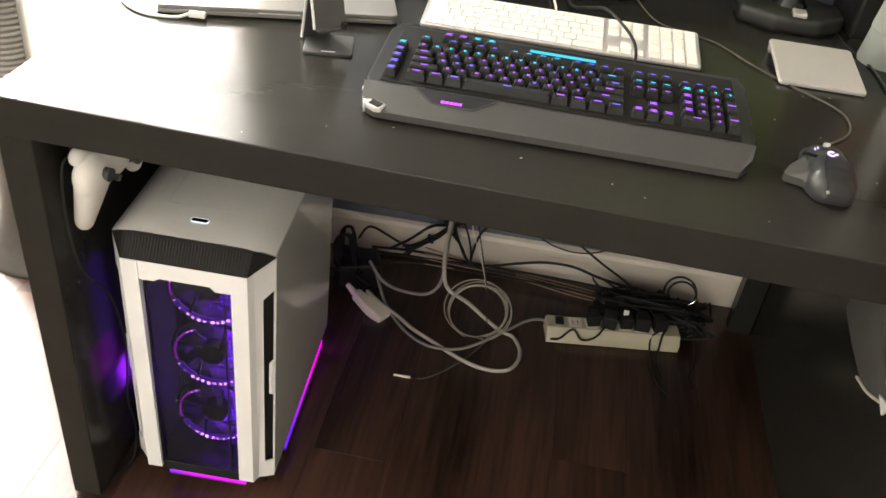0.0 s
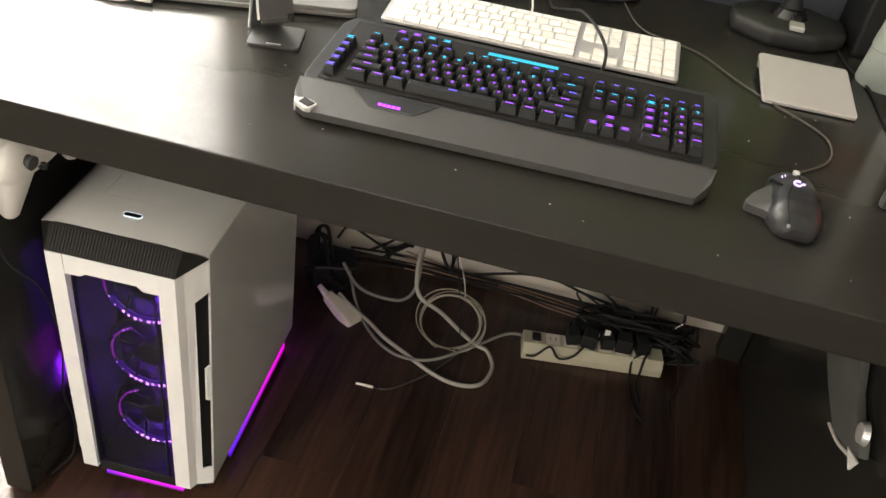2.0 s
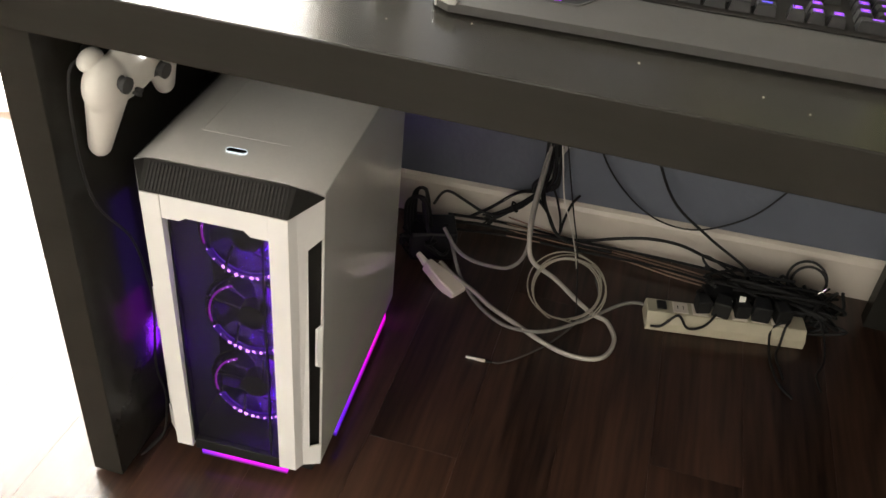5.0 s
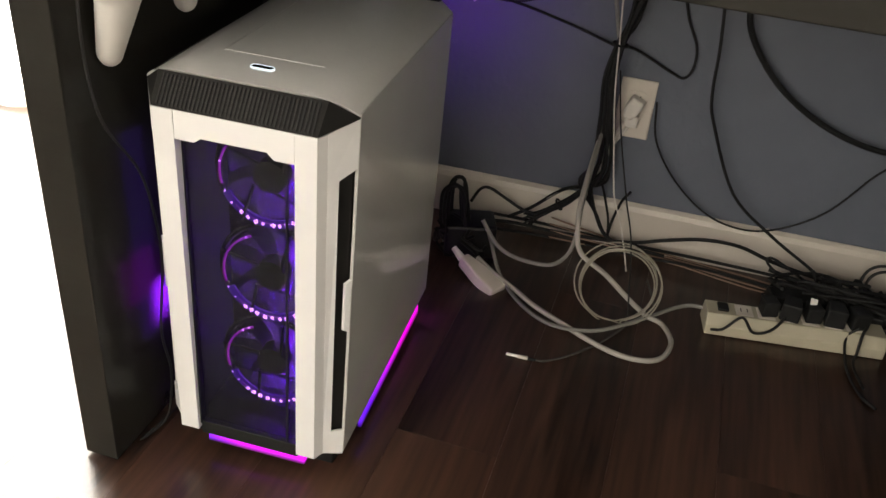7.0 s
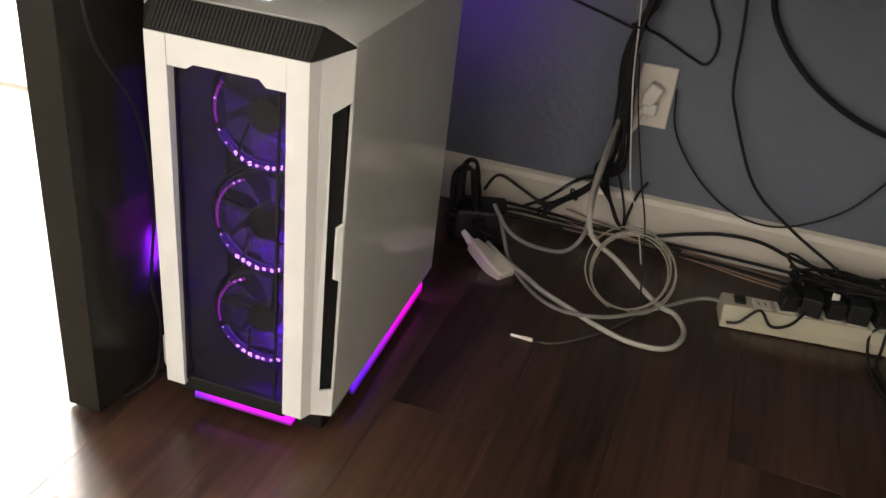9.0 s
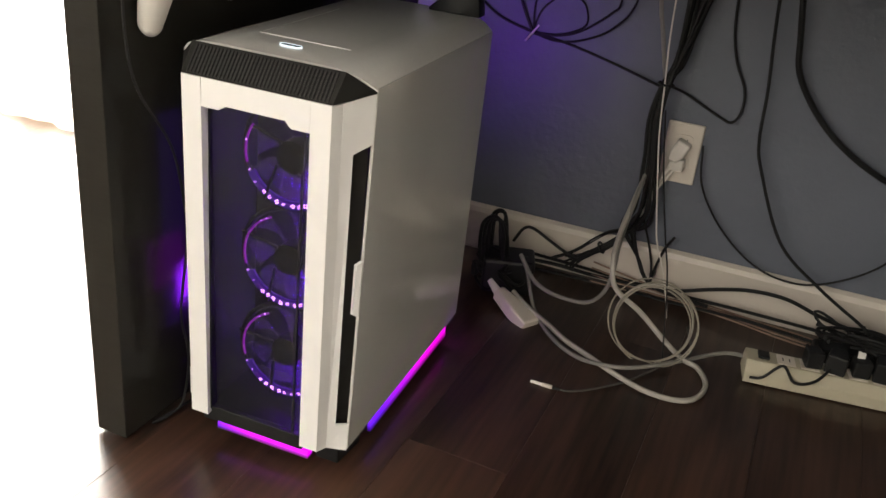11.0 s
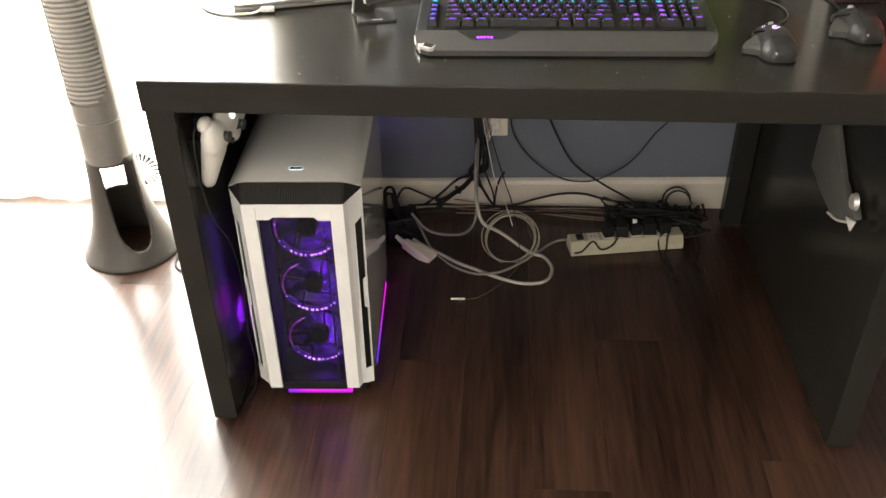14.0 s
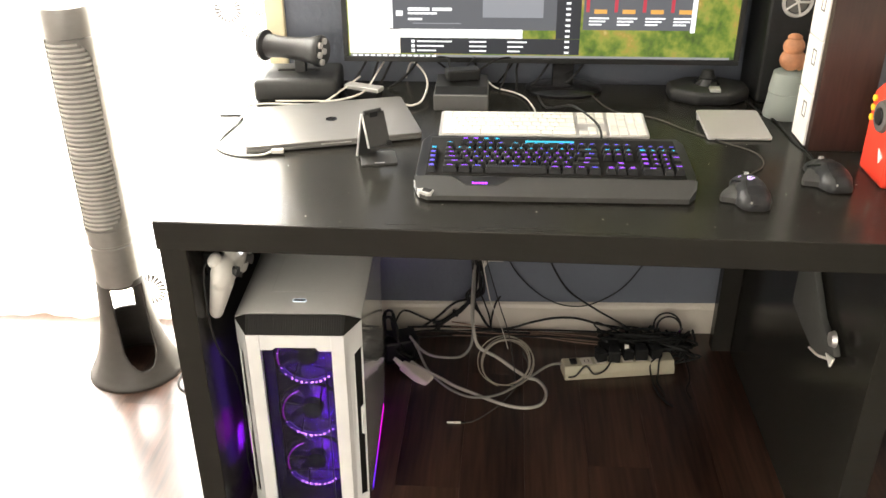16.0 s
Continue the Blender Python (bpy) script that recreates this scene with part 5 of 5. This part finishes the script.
hub = thing("usb_hub", pose(0.252, 0.66, D + 0.001, 0, 0, -22), "slim silver adapter hub with white cables", "hub")
part("body", box(-0.045, 0.045, -0.014, 0.014, 0.018, 0.028, 0.002), M["silver"], hub)
part("riser", box(-0.04, 0.04, -0.012, 0.012, 0.0, 0.0178, 0.002), M["case_black"], hub)

# ---- folding phone stand ----
ps = thing("phone_stand", pose(0.34, 0.268, D, 0, 0, 12), "folding dark grey metal phone stand, empty", "stand")
part("base_plate", prism(rounded(-0.034, 0.034, -0.016, 0.05, 0.006), "z", 0, 0.004, 0.0008), M["stand"], ps)
part("label_bar", box(-0.009, 0.01, -0.0115, -0.0085, 0.004, 0.0044), M["silver"], ps, "pale unreadable lettering")
TURN_ARM = pose(-0.006, 0.016, 0, 0, 0, 26)
for nm, bm, ma in (
    ("arm_edge", prism([(0.03, 0.003), (0.034, 0.003), (0.008, 0.094), (0.004, 0.094)], "x", -0.0235, -0.021), "silver"),
    ("arm", prism([(0.03, 0.003), (0.0335, 0.003), (0.0075, 0.092), (0.004, 0.092)], "x", -0.0205, 0.0205, 0.0006), "dark_grey"),
    ("plate_edge", prism([(-0.018, 0.034), (-0.0145, 0.033), (0.006, 0.094), (0.003, 0.095)], "x", -0.0235, -0.021), "silver"),
    ("plate", prism([(-0.018, 0.034), (-0.0145, 0.033), (0.006, 0.092), (0.003, 0.093)], "x", -0.0205, 0.024, 0.0006), "dark_grey"),
    ("lip", box(-0.02, 0.024, -0.026, -0.016, 0.031, 0.0345, 0.001), "dark_grey"),
    ("pad", cyl((0.018, -0.024, 0.0345), (0.018, -0.024, 0.042), 0.0045, n=12), "rubber"),
    ("hinge", cyl((-0.018, 0.005, 0.095), (0.018, 0.005, 0.095), 0.004, n=14), "dark_grey"),
    ("hinge_pad", box(-0.008, 0.008, -0.002, 0.0015, 0.086, 0.096, 0.001), "rubber"),
):
    part(nm, bm, M["stand" if ma == "dark_grey" else ma], ps).matrix_basis = TURN_ARM

# ---- flight throttle ----
th = thing("flight_throttle", pose(0.095, 0.69, D, 0, 0, 6), "black flight throttle with a horizontal grip", "joystick")
part("base", prism([(-0.095, -0.075), (0.095, -0.075), (0.1, 0.07), (-0.08, 0.075)], "z", 0, 0.052, 0.012, seg=3), M["joy"], th, smooth=True)
part("slot", box(-0.045, 0.05, 0.0, 0.012, 0.052, 0.0535), M["slot"], th)
part("stem", box(-0.005, 0.02, -0.012, 0.018, 0.05, 0.082, 0.003), M["joy"], th)
grip = bmesh.new()
prof = [(0.031, -0.094), (0.036, -0.091), (0.036, -0.084), (0.027, -0.077), (0.024, -0.04), (0.026, 0.0), (0.029, 0.03), (0.034, 0.05), (0.036, 0.058), (0.033, 0.066)]
lathe(prof, 24, bm=grip)
bmesh.ops.transform(grip, matrix=Matrix.Rotation(radians(90), 4, "Y"), verts=grip.verts)
grip_ob = part("grip", grip, M["joy"], th, smooth=True)
grip_ob.matrix_basis = pose(0.004, 0, 0.103, 0, 0, -24)
for k, (dy, dz) in enumerate(((-0.016, 0.017), (0.004, 0.022), (-0.02, -0.004), (0.0, 0.0), (-0.012, -0.022))):
    part("button", cyl((0.06, dy, dz), (0.0715, dy, dz), 0.0078, 0.007, 14), M["joy_button"], grip_ob, "grey thumb button")

# ---- dock ----
dock = thing("docking_box", pose(0.478, 0.575, D, 0, 0, 1), "grey metal docking box with a dark top", "dock")
part("body", box(-0.06, 0.06, 0, 0.12, 0.0, 0.036, 0.003), M["dark_grey"], dock)
part("lid", prism([(0.004, 0.0362), (0.118, 0.0362), (0.112, 0.05), (0.03, 0.046)], "x", -0.057, 0.057, 0.001), M["case_black"], dock)
br = thing("adapter_dongle", pose(0.48, 0.65, D + 0.05, 0, 0, 15), "black adapter on top of the docking box", "adapter")
part("body", box(-0.04, 0.035, -0.02, 0.02, 0, 0.024, 0.004), M["case_black"], br)
for dx in (-0.03, 0.0, 0.03):
    cable("desk_cable", [(0.48 + dx, 0.66, D + 0.066), (0.5 + dx * 2, 0.71, D + 0.08), (0.5 + dx * 3, 0.76, D + 0.06), (0.52 + dx, 0.83, D - 0.02)], 0.0024, M["rubber"], "black cable behind the docking box", "cables behind the monitor")
for x0, x1 in ((0.2, 0.24), (0.25, 0.27), (0.27, 0.3), (0.3, 0.36), (0.56, 0.58), (0.6, 0.6), (0.62, 0.67), (0.69, 0.75)):
    cable("desk_cable", [(x0, 0.72, D + 0.003), ((x0 + x1) / 2, 0.74, D + 0.02), (x1, 0.76, D + 0.05), (x1 + 0.02, 0.775, D + 0.09)], 0.0028, M["rubber"], "black cable rising behind the monitor", "cables behind the monitor")

# ---- monitor ----
mon = thing("monitor", pose(0.648, 0.74, 0), "wide black monitor showing open windows over a meadow wallpaper", "monitor")
MW, MB, MT = 0.452, 0.803, 1.21
part("casing", box(-MW, MW, 0.001, 0.05, MB, MT, 0.004), M["screen_off"], mon)
for nm, b in (("bezel", (-MW, MW, -0.006, 0.0, MB, MB + 0.012)), ("bezel", (-MW, MW, -0.006, 0.0, MT - 0.01, MT)), ("bezel", (-MW, -MW + 0.012, -0.006, 0.0, MB + 0.0125, MT - 0.0105)), ("bezel", (MW - 0.012, MW, -0.006, 0.0, MB + 0.0125, MT - 0.0105))):
    part(nm, box(*b, 0.0008), M["screen_off"], mon)
part("neck", box(0.035, 0.085, 0.03, 0.06, D + 0.012, MB + 0.1, 0.004), M["black_gloss"], mon)
part("base", lathe([(0.088, D), (0.09, D + 0.006), (0.08, D + 0.012), (0.03, D + 0.018)], 40, 1.0, 0.78, centre=(0.06, -0.005)), M["black_gloss"], mon, smooth=True)


def lit(name, colour, strength=1.0):
    return glow(name, colour, strength)


def wallpaper():
    """A blurred meadow: golden tufts that pass into green, with a finer grain of blades."""
    m = glow("meadow_wallpaper", (0.3, 0.35, 0.05), 0.85)
    n, link = m.node_tree.nodes, m.node_tree.links.new
    tc, broad, fine = n.new("ShaderNodeTexCoord"), n.new("ShaderNodeTexNoise"), n.new("ShaderNodeTexNoise")
    mp, mix, ramp = n.new("ShaderNodeMapping"), n.new("ShaderNodeMix"), n.new("ShaderNodeValToRGB")
    broad.inputs["Scale"].default_value, broad.inputs["Detail"].default_value = 13, 4
    fine.inputs["Scale"].default_value, fine.inputs["Detail"].default_value = 60, 6
    mp.inputs["Scale"].default_value = (1.1, 1, 0.95)
    link(tc.outputs["Object"], broad.inputs["Vector"]), link(tc.outputs["Object"], mp.inputs[0]), link(mp.outputs[0], fine.inputs["Vector"])
    mix.inputs[0].default_value = 0.28
    link(broad.outputs[0], mix.inputs[2]), link(fine.outputs[0], mix.inputs[3])
    link(mix.outputs[0], ramp.inputs[0])
    e = ramp.color_ramp.elements
    e[0].position, e[0].color = 0.36, (0.05, 0.09, 0.02, 1)
    e[1].position, e[1].color = 0.66, (0.75, 0.62, 0.22, 1)
    for pos, col in ((0.46, (0.16, 0.26, 0.03, 1)), (0.54, (0.36, 0.4, 0.06, 1)), (0.6, (0.5, 0.36, 0.07, 1))):
        e.new(pos).color = col
    link(ramp.outputs[0], n["Principled BSDF"].inputs["Emission Color"])
    return m


S = dict(pale=lit("screen_sunny", (1.0, 0.93, 0.8), 1.3), white=lit("screen_white", (1, 1, 1), 1.3), grey=lit("screen_grey", (0.13, 0.135, 0.15), 1.0), light=lit("screen_light_grey", (0.32, 0.33, 0.36), 1.0), dark=lit("screen_dark", (0.03, 0.032, 0.04), 1.0), red=lit("screen_red", (0.6, 0.05, 0.08), 1.0), orange=lit("screen_orange", (0.9, 0.45, 0.1), 1.0), bar=lit("screen_taskbar", (0.3, 0.3, 0.3), 1.0))


def sx(p):
    return 0.196 + (p - 610) * 0.0013 - 0.648


def sz(p):
    return 0.8 + (112 - p) * 0.00118


def shown(name, x0, x1, y0, y1, layer, material, parent):
    return part(name, box(sx(x0), sx(x1), -0.0005 - 0.0003 * layer, -0.0003 - 0.0003 * layer + 0.0001, sz(y1), sz(y0)), material, parent)


screen = part("screen", box(-MW + 0.012, MW - 0.012, -0.0005, 0.0008, MB + 0.0125, MT - 0.0105), wallpaper(), mon, "lit screen with a meadow picture")
shown("sunny_picture", 621, 712, -220, 94, 1, S["pale"], screen)
shown("app_window", 694, 986, -220, 46, 2, S["grey"], screen)
shown("app_panel", 858, 963, -100, 22, 3, S["light"], screen)
shown("white_panel", 712, 928, 45, 62, 3, S["white"], screen)
shown("white_panel", 640, 700, -220, 44, 3, S["white"], screen)
shown("dark_panel", 712, 1028, 62.5, 93, 2, S["dark"], screen)
shown("dark_column", 986, 1028, -220, 62, 2, S["dark"], screen)
shown("task_bar", 622, 1289, 95, 105, 3, S["bar"], screen)
for i in range(14):
    shown("task_icon", 626 + i * 11, 633 + i * 11, 96, 101, 5, S["white"], screen)
for i, c in enumerate(("red", "light", "white", "white", "white", "white")):
    shown("task_icon", 1210 + i * 12, 1219 + i * 12, 100, 104, 5, S[c], screen)
for r in range(3):
    for x0, w in ((742, 62 - 14 * r), (835, 30), (902, 34 - 6 * r)):
        shown("text_bar", x0, x0 + w, 67.5 + 9 * r, 70.5 + 9 * r, 5, S["white"], screen)
    shown("text_icon", 732, 738, 66 + 9 * r, 72 + 9 * r, 5, S["white"], screen)
for r in range(14):
    shown("text_bar", 1002, 1010, -50 + r * 10.5, -46 + r * 10.5, 5, S["white"], screen)
for r, (x0, x1, y0, y1) in enumerate(((727, 765, 4, 10), (770, 804, 4, 10), (727, 778, 13, 17), (727, 752, 24, 28), (706, 718, 10, 20), (735, 820, 33, 35))):
    shown("text_bar", x0, x1, y0, y1, 5, S["white"] if r != 5 else S["light"], screen)
shown("picture_window", 1032, 1225, -120, 44, 2, S["grey"], screen)
shown("window_edge", 1216, 1224, -120, 48, 4, S["white"], screen)
for i in range(4):
    x = 1042 + i * 48
    shown("thumb_edge", x - 6, x, -20, 10, 5, S["red"], screen)
    shown("thumb", x + 8, x + 30, 5, 13, 5, S["orange"], screen)
    for r in range(3):
        shown("text_bar", x, x + 34 - 6 * r, 20 + 6 * r, 23 + 6 * r, 5, S["white"], screen)

# ---- joystick base, jar, doll, boxes at the desk's right ----
jb = thing("joystick_base", pose(1.03, 0.7, D, 0, 0, 3), "black octagonal joystick base with a metal plug on it", "joystick")
octa = [(0.095 * math.cos(radians(a)) * (1 if k % 2 else 1.02), 0.072 * math.sin(radians(a))) for k, a in enumerate(range(22, 382, 45))]
part("base", prism(octa, "z", 0, 0.03, 0.008, seg=3), M["joy"], jb, smooth=True)
part("collar", cyl((0, 0.01, 0.03), (0, 0.01, 0.042), 0.03, 0.02, 24), M["black_gloss"], jb)
part("boot", cyl((0, 0.01, 0.042), (0, 0.012, 0.06), 0.018, 0.012, 20), M["rubber"], jb)
up = thing("usb_plug", pose(1.035, 0.648, D + 0.031, 0, 0, -4), "silver metal plug lying on the joystick base", "plug")
part("shell", box(-0.011, 0.011, -0.013, 0.013, 0, 0.007, 0.0008), M["silver"], up)
part("grip", box(-0.007, 0.007, 0.0135, 0.035, 0.0, 0.009, 0.002), M["case_black"], up)
jar = thing("plastic_jar", pose(1.168, 0.58, D), "frosted translucent plastic jar", "jar")
part("body", lathe([(0.041, 0.0), (0.042, 0.004), (0.037, 0.05), (0.036, 0.052)], 28), M["jar"], jar, smooth=True)
part("upper_cup", lathe([(0.037, 0.053), (0.038, 0.056), (0.033, 0.095), (0.028, 0.098)], 28), M["jar"], jar, smooth=True)
doll = bmesh.new()
ball((0, 0, 0.024), (0.024, 0.02, 0.024), doll), ball((0, -0.002, 0.052), (0.022, 0.019, 0.02), doll), ball((0.0, 0, 0.07), (0.015, 0.014, 0.008), doll)
ball((0.019, 0, 0.02), (0.01, 0.01, 0.02), doll)
dl = part("small_doll", doll, M["doll"], smooth=True)
dl.location = (1.166, 0.58, D + 0.098)
tagged(dl, "small brown and orange painted doll on the jar", "doll")
spk = thing("loudspeaker", pose(1.24, 0.72, D), "tall black loudspeaker with a silver ringed driver", "loudspeaker")
part("cabinet", box(-0.11, 0.11, -0.055, 0.1, 0, 0.42, 0.006), M["case_black"], spk)
part("driver_ring", torus((-0.055, -0.057, 0.222), 0.029, 0.004, (0, 1, 0), 36), M["silver"], spk, "silver driver ring")
part("cone", cyl((-0.055, -0.0585, 0.222), (-0.055, -0.054, 0.222), 0.014, 0.026, 28), M["dark_grey"], spk)
for k in range(5):
    a = 6.28319 * k / 5
    part("spoke", cyl((-0.055, -0.059, 0.222), (-0.055 + 0.028 * math.cos(a), -0.059, 0.222 + 0.028 * math.sin(a)), 0.0022, n=6), M["silver"], spk)
wb = thing("white_box_set", pose(1.158, 0.396, D), "stack of white card boxes with black outline marks", "box")
for k in range(4):
    z = 0.002 + k * 0.102
    one = part("card_box", box(0.0, 0.09, 0.0, 0.08, z, z + 0.1, 0.001), M["box_white"], wb)
    for b in ((0.02, 0.04, z + 0.078, z + 0.08), (0.02, 0.04, z + 0.05, z + 0.052), (0.02, 0.022, z + 0.052, z + 0.078), (0.038, 0.04, z + 0.052, z + 0.078)):
        part("outline", box(-0.0006, 0.0002, *b), M["ink"], one, "black outline mark")
pn = thing("shelf_board", pose(1.158, 0.372, D), "dark stained wooden shelf upright on the desk", "shelf")
part("board", box(0.002, 0.108, 0, 0.02, 0, 0.5, 0.0015), M["wood_dark"], pn)
rb = thing("red_toy_case", pose(1.232, 0.19, D, 0, 0, 0), "red plastic toy case with a grey dial", "toy")
part("case", prism([(0.0, 0.0), (0.12, 0.0), (0.12, 0.162), (0.014, 0.162), (0.0, 0.145)], "y", 0.0, 0.112, 0.006), M["red"], rb)
part("dial", cyl((-0.006, 0.055, 0.115), (0.001, 0.055, 0.115), 0.026, 0.03, 28), M["dark_grey"], rb, "grey round dial")
part("dial_cap", cyl((-0.009, 0.055, 0.115), (-0.006, 0.055, 0.115), 0.014, 0.016, 20), M["case_black"], rb)
for z in (0.118, 0.1, 0.135):
    part("stud", cyl((-0.004, 0.098, z), (0.001, 0.098, z), 0.006, n=12), M["yellow"], rb, "yellow stud")
part("badge", prism([(0.02, 0.052), (0.04, 0.062), (0.03, 0.038)], "x", -0.002, 0.001), M["box_white"], rb, "pale three-cornered badge")

# ---- tower fan by the door ----
tf = thing("tower_fan", pose(-0.387, 0.6, 0, 0, 0, 10), "tall dark tower fan on a flared open base", "fan")
# flared hollow foot: one shell with a tall arch in front and a window at the back
FOOT = ((0.0, 0.121), (0.008, 0.12), (0.02, 0.112), (0.05, 0.097), (0.09, 0.083), (0.14, 0.072), (0.2, 0.064), (0.25, 0.0605), (0.285, 0.0585))


def foot_radius(z):
    for (za, ra), (zb, rb) in zip(FOOT, FOOT[1:]):
        if z <= zb:
            return ra + (rb - ra) * (z - za) / (zb - za)
    return FOOT[-1][1]


def foot_open(a, z):
    side = foot_radius(z) * math.sin(a)
    if math.cos(a) > 0:
        low = 0.041 * math.sqrt(max(0.0, 1 - (max(0.0, 0.105 - z) / 0.062) ** 2))
        return 0.043 < z < 0.268 and abs(side) < low
    return 0.16 < z < 0.268 and abs(side) < 0.04


foot = bmesh.new()
rows = []
for k in range(58):
    z = 0.285 * k / 57
    rows.append([foot.verts.new((foot_radius(z) * math.cos(radians(q * 2 - 62)), 0.94 * foot_radius(z) * math.sin(radians(q * 2 - 62)), z)) for q in range(180)])
for k in range(57):
    for q in range(180):
        if not foot_open(radians(q * 2 + 1), 0.285 * (k + 0.5) / 57):
            j = (q + 1) % 180
            foot.faces.new((rows[k][q], rows[k][j], rows[k + 1][j], rows[k + 1][q]))
bmesh.ops.delete(foot, geom=[v for v in foot.verts if not v.link_faces], context="VERTS")
for _ in range(3):  # ease the stepped rim of the arch
    rim = {v: sum(((e.other_vert(v).co) for e in v.link_edges if e.is_boundary), Vector()) / 2 for v in foot.verts if 0.01 < v.co.z < 0.28 and sum(e.is_boundary for e in v.link_edges) == 2}
    for v, c in rim.items():
        v.co = v.co.lerp(c, 0.6)
foot_ob = part("base", foot, M["fan_base"], tf, "flared hollow base with an arched opening", smooth=True)
md = foot_ob.modifiers.new("thickness", "SOLIDIFY")
md.thickness, md.offset = 0.006, -1
part("lower_body", lathe([(0.05, 0.27), (0.057, 0.276), (0.0575, 0.382), (0.0545, 0.384), (0.0545, 0.388), (0.0575, 0.39), (0.057, 0.43)], 40), M["fan_dark"], tf, smooth=True)
part("core", cyl((0, 0, 0.431), (0, 0, 0.893), 0.0515, n=32), M["fan_dark"], tf)
Z_LO, Z_HI, ROUND = 0.431, 0.893, 0.055


def opening(z):
    """Half angle of the grille's opening at this height, in degrees."""
    d = min(z - Z_LO, Z_HI - z)
    return 77 - 58 * (1 - math.sqrt(max(0.0, 1 - (max(0.0, ROUND - d) / ROUND) ** 2)))


shell_bm = bmesh.new()
rows = []
for k in range(61):
    z = Z_LO + (Z_HI - Z_LO) * k / 60
    h = opening(z)
    angles = [248 + h + (360 - 2 * h) * q / 36 for q in range(37)]
    rows.append([shell_bm.verts.new((0.0575 * math.cos(radians(q)), 0.0575 * math.sin(radians(q)), z)) for q in angles] + [shell_bm.verts.new((0.052 * math.cos(radians(q)), 0.052 * math.sin(radians(q)), z)) for q in angles[::-1]])
for p, q in zip(rows, rows[1:]):
    for k in range(len(p)):
        j = (k + 1) % len(p)
        shell_bm.faces.new((p[k], p[j], q[j], q[k]))
shell_bm.faces.new(rows[0]), shell_bm.faces.new(rows[-1][::-1])
part("shell", shell_bm, M["fan_dark"], tf, "dark shell with a long rounded opening", smooth=True)
slat_meshes = {}
for k in range(40):
    z = 0.438 + k * 0.0113
    h = round(min(opening(z), opening(z + 0.0055)), 1)
    if h not in slat_meshes:
        sweep = [248 - h + 2 * h * q / 16 for q in range(17)]
        bm = prism([(0.0565 * math.cos(radians(q)), 0.0565 * math.sin(radians(q))) for q in sweep] + [(0.0517 * math.cos(radians(q)), 0.0517 * math.sin(radians(q))) for q in sweep[::-1]], "z", 0, 0.0055)
        ob = part("slat", bm, M["fan_slat"], tf)
        slat_meshes[h] = ob.data
    else:
        ob = new("slat", slat_meshes[h])
        ob.parent = tf
    ob.location = (0, 0, z)
for a in (218,):
    x, y = 0.0575 * math.cos(radians(a)), 0.0575 * math.sin(radians(a))
    part("grille_rib", box(x - 0.0012, x + 0.0012, y - 0.0008, y + 0.004, 0.431, 0.893), M["fan_slat"], tf)
part("head", lathe([(0.0565, 0.894), (0.0575, 0.9), (0.0575, 0.948), (0.054, 0.958), (0.044, 0.962)], 40), M["fan_dark"], tf, smooth=True)
cable("fan_cord", [(-0.35, 0.68, 0.01), (-0.3, 0.66, 0.004), (-0.262, 0.61, 0.004), (-0.255, 0.54, 0.004), (-0.23, 0.505, 0.004), (-0.19, 0.515, 0.004), (-0.1, 0.6, 0.004), (-0.05, 0.75, 0.004)], 0.003, M["rubber"], "black cord of the tower fan on the floor", "")

st = thing("stylus", pose(-0.004, 0.508, D + 0.004, 0, 0, 4), "thin black stylus lying beside the laptop", "stylus")
part("barrel", cyl((-0.035, 0, 0), (0.012, 0, 0), 0.003, n=10), M["case_black"], st)
part("cap", cyl((0.0122, 0, 0), (0.02, 0, 0), 0.004, n=10), M["case_black"], st)

# specks of dust on the desk
dust = bmesh.new()
dr = random.Random(21)
for _ in range(48):
    x, y, q = dr.uniform(0.02, 1.25), dr.uniform(0.01, 0.5), dr.uniform(0.0004, 0.0011)
    box(x - q, x + q, y - q * 0.6, y + q * 0.6, D + 0.0001, D + 0.0005, bm=dust)
tagged(part("dust", dust, M["dust"]), "pale specks of dust on the desktop", "dust", kind="stuff")

# ---- floor planks ----
plank = None
px, col = -0.08 - 0.144 * 18, 0
while px < X1:
    y = Y0 - 1.2 + (0.37 + 0.43 * col) % 1.2
    while y < 0.95:
        y0, y1 = max(y, Y0), min(y + 1.2, 0.99)
        if y1 - y0 > 0.02 and px > X0 - 0.1 and px + 0.144 < X1 + 0.1:
            key = round(y1 - y0, 4)
            w, h = 0.07188, 0.007
            if plank is None:
                plank = {}
            if key not in plank:
                hl = key / 2 - 0.00012
                pbm = bmesh.new()
                lo = [pbm.verts.new(p) for p in ((-w, -hl, 0), (w, -hl, 0), (w, hl, 0), (-w, hl, 0))]
                mid = [pbm.verts.new(p) for p in ((-w, -hl, h - 0.00015), (w, -hl, h - 0.00015), (w, hl, h - 0.00015), (-w, hl, h - 0.00015))]
                up = [pbm.verts.new(p) for p in ((-w + 0.00015, -hl + 0.00015, h), (w - 0.00015, -hl + 0.00015, h), (w - 0.00015, hl - 0.00015, h), (-w + 0.00015, hl - 0.00015, h))]
                pbm.faces.new(up)
                for r0, r1 in ((lo, mid), (mid, up)):
                    for i in range(4):
                        pbm.faces.new((r0[i], r0[(i + 1) % 4], r1[(i + 1) % 4], r1[i]))
                me = bpy.data.meshes.new("plank")
                pbm.to_mesh(me)
                pbm.free()
                me.materials.append(M["plank"])
                plank[key] = me
            ob = new("plank", plank[key])
            ob.parent = bpy.data.objects["floor"]
            ob.location = (px + 0.072, (y0 + y1) / 2, -0.007)
        y += 1.2
    px += 0.144
    col += 1
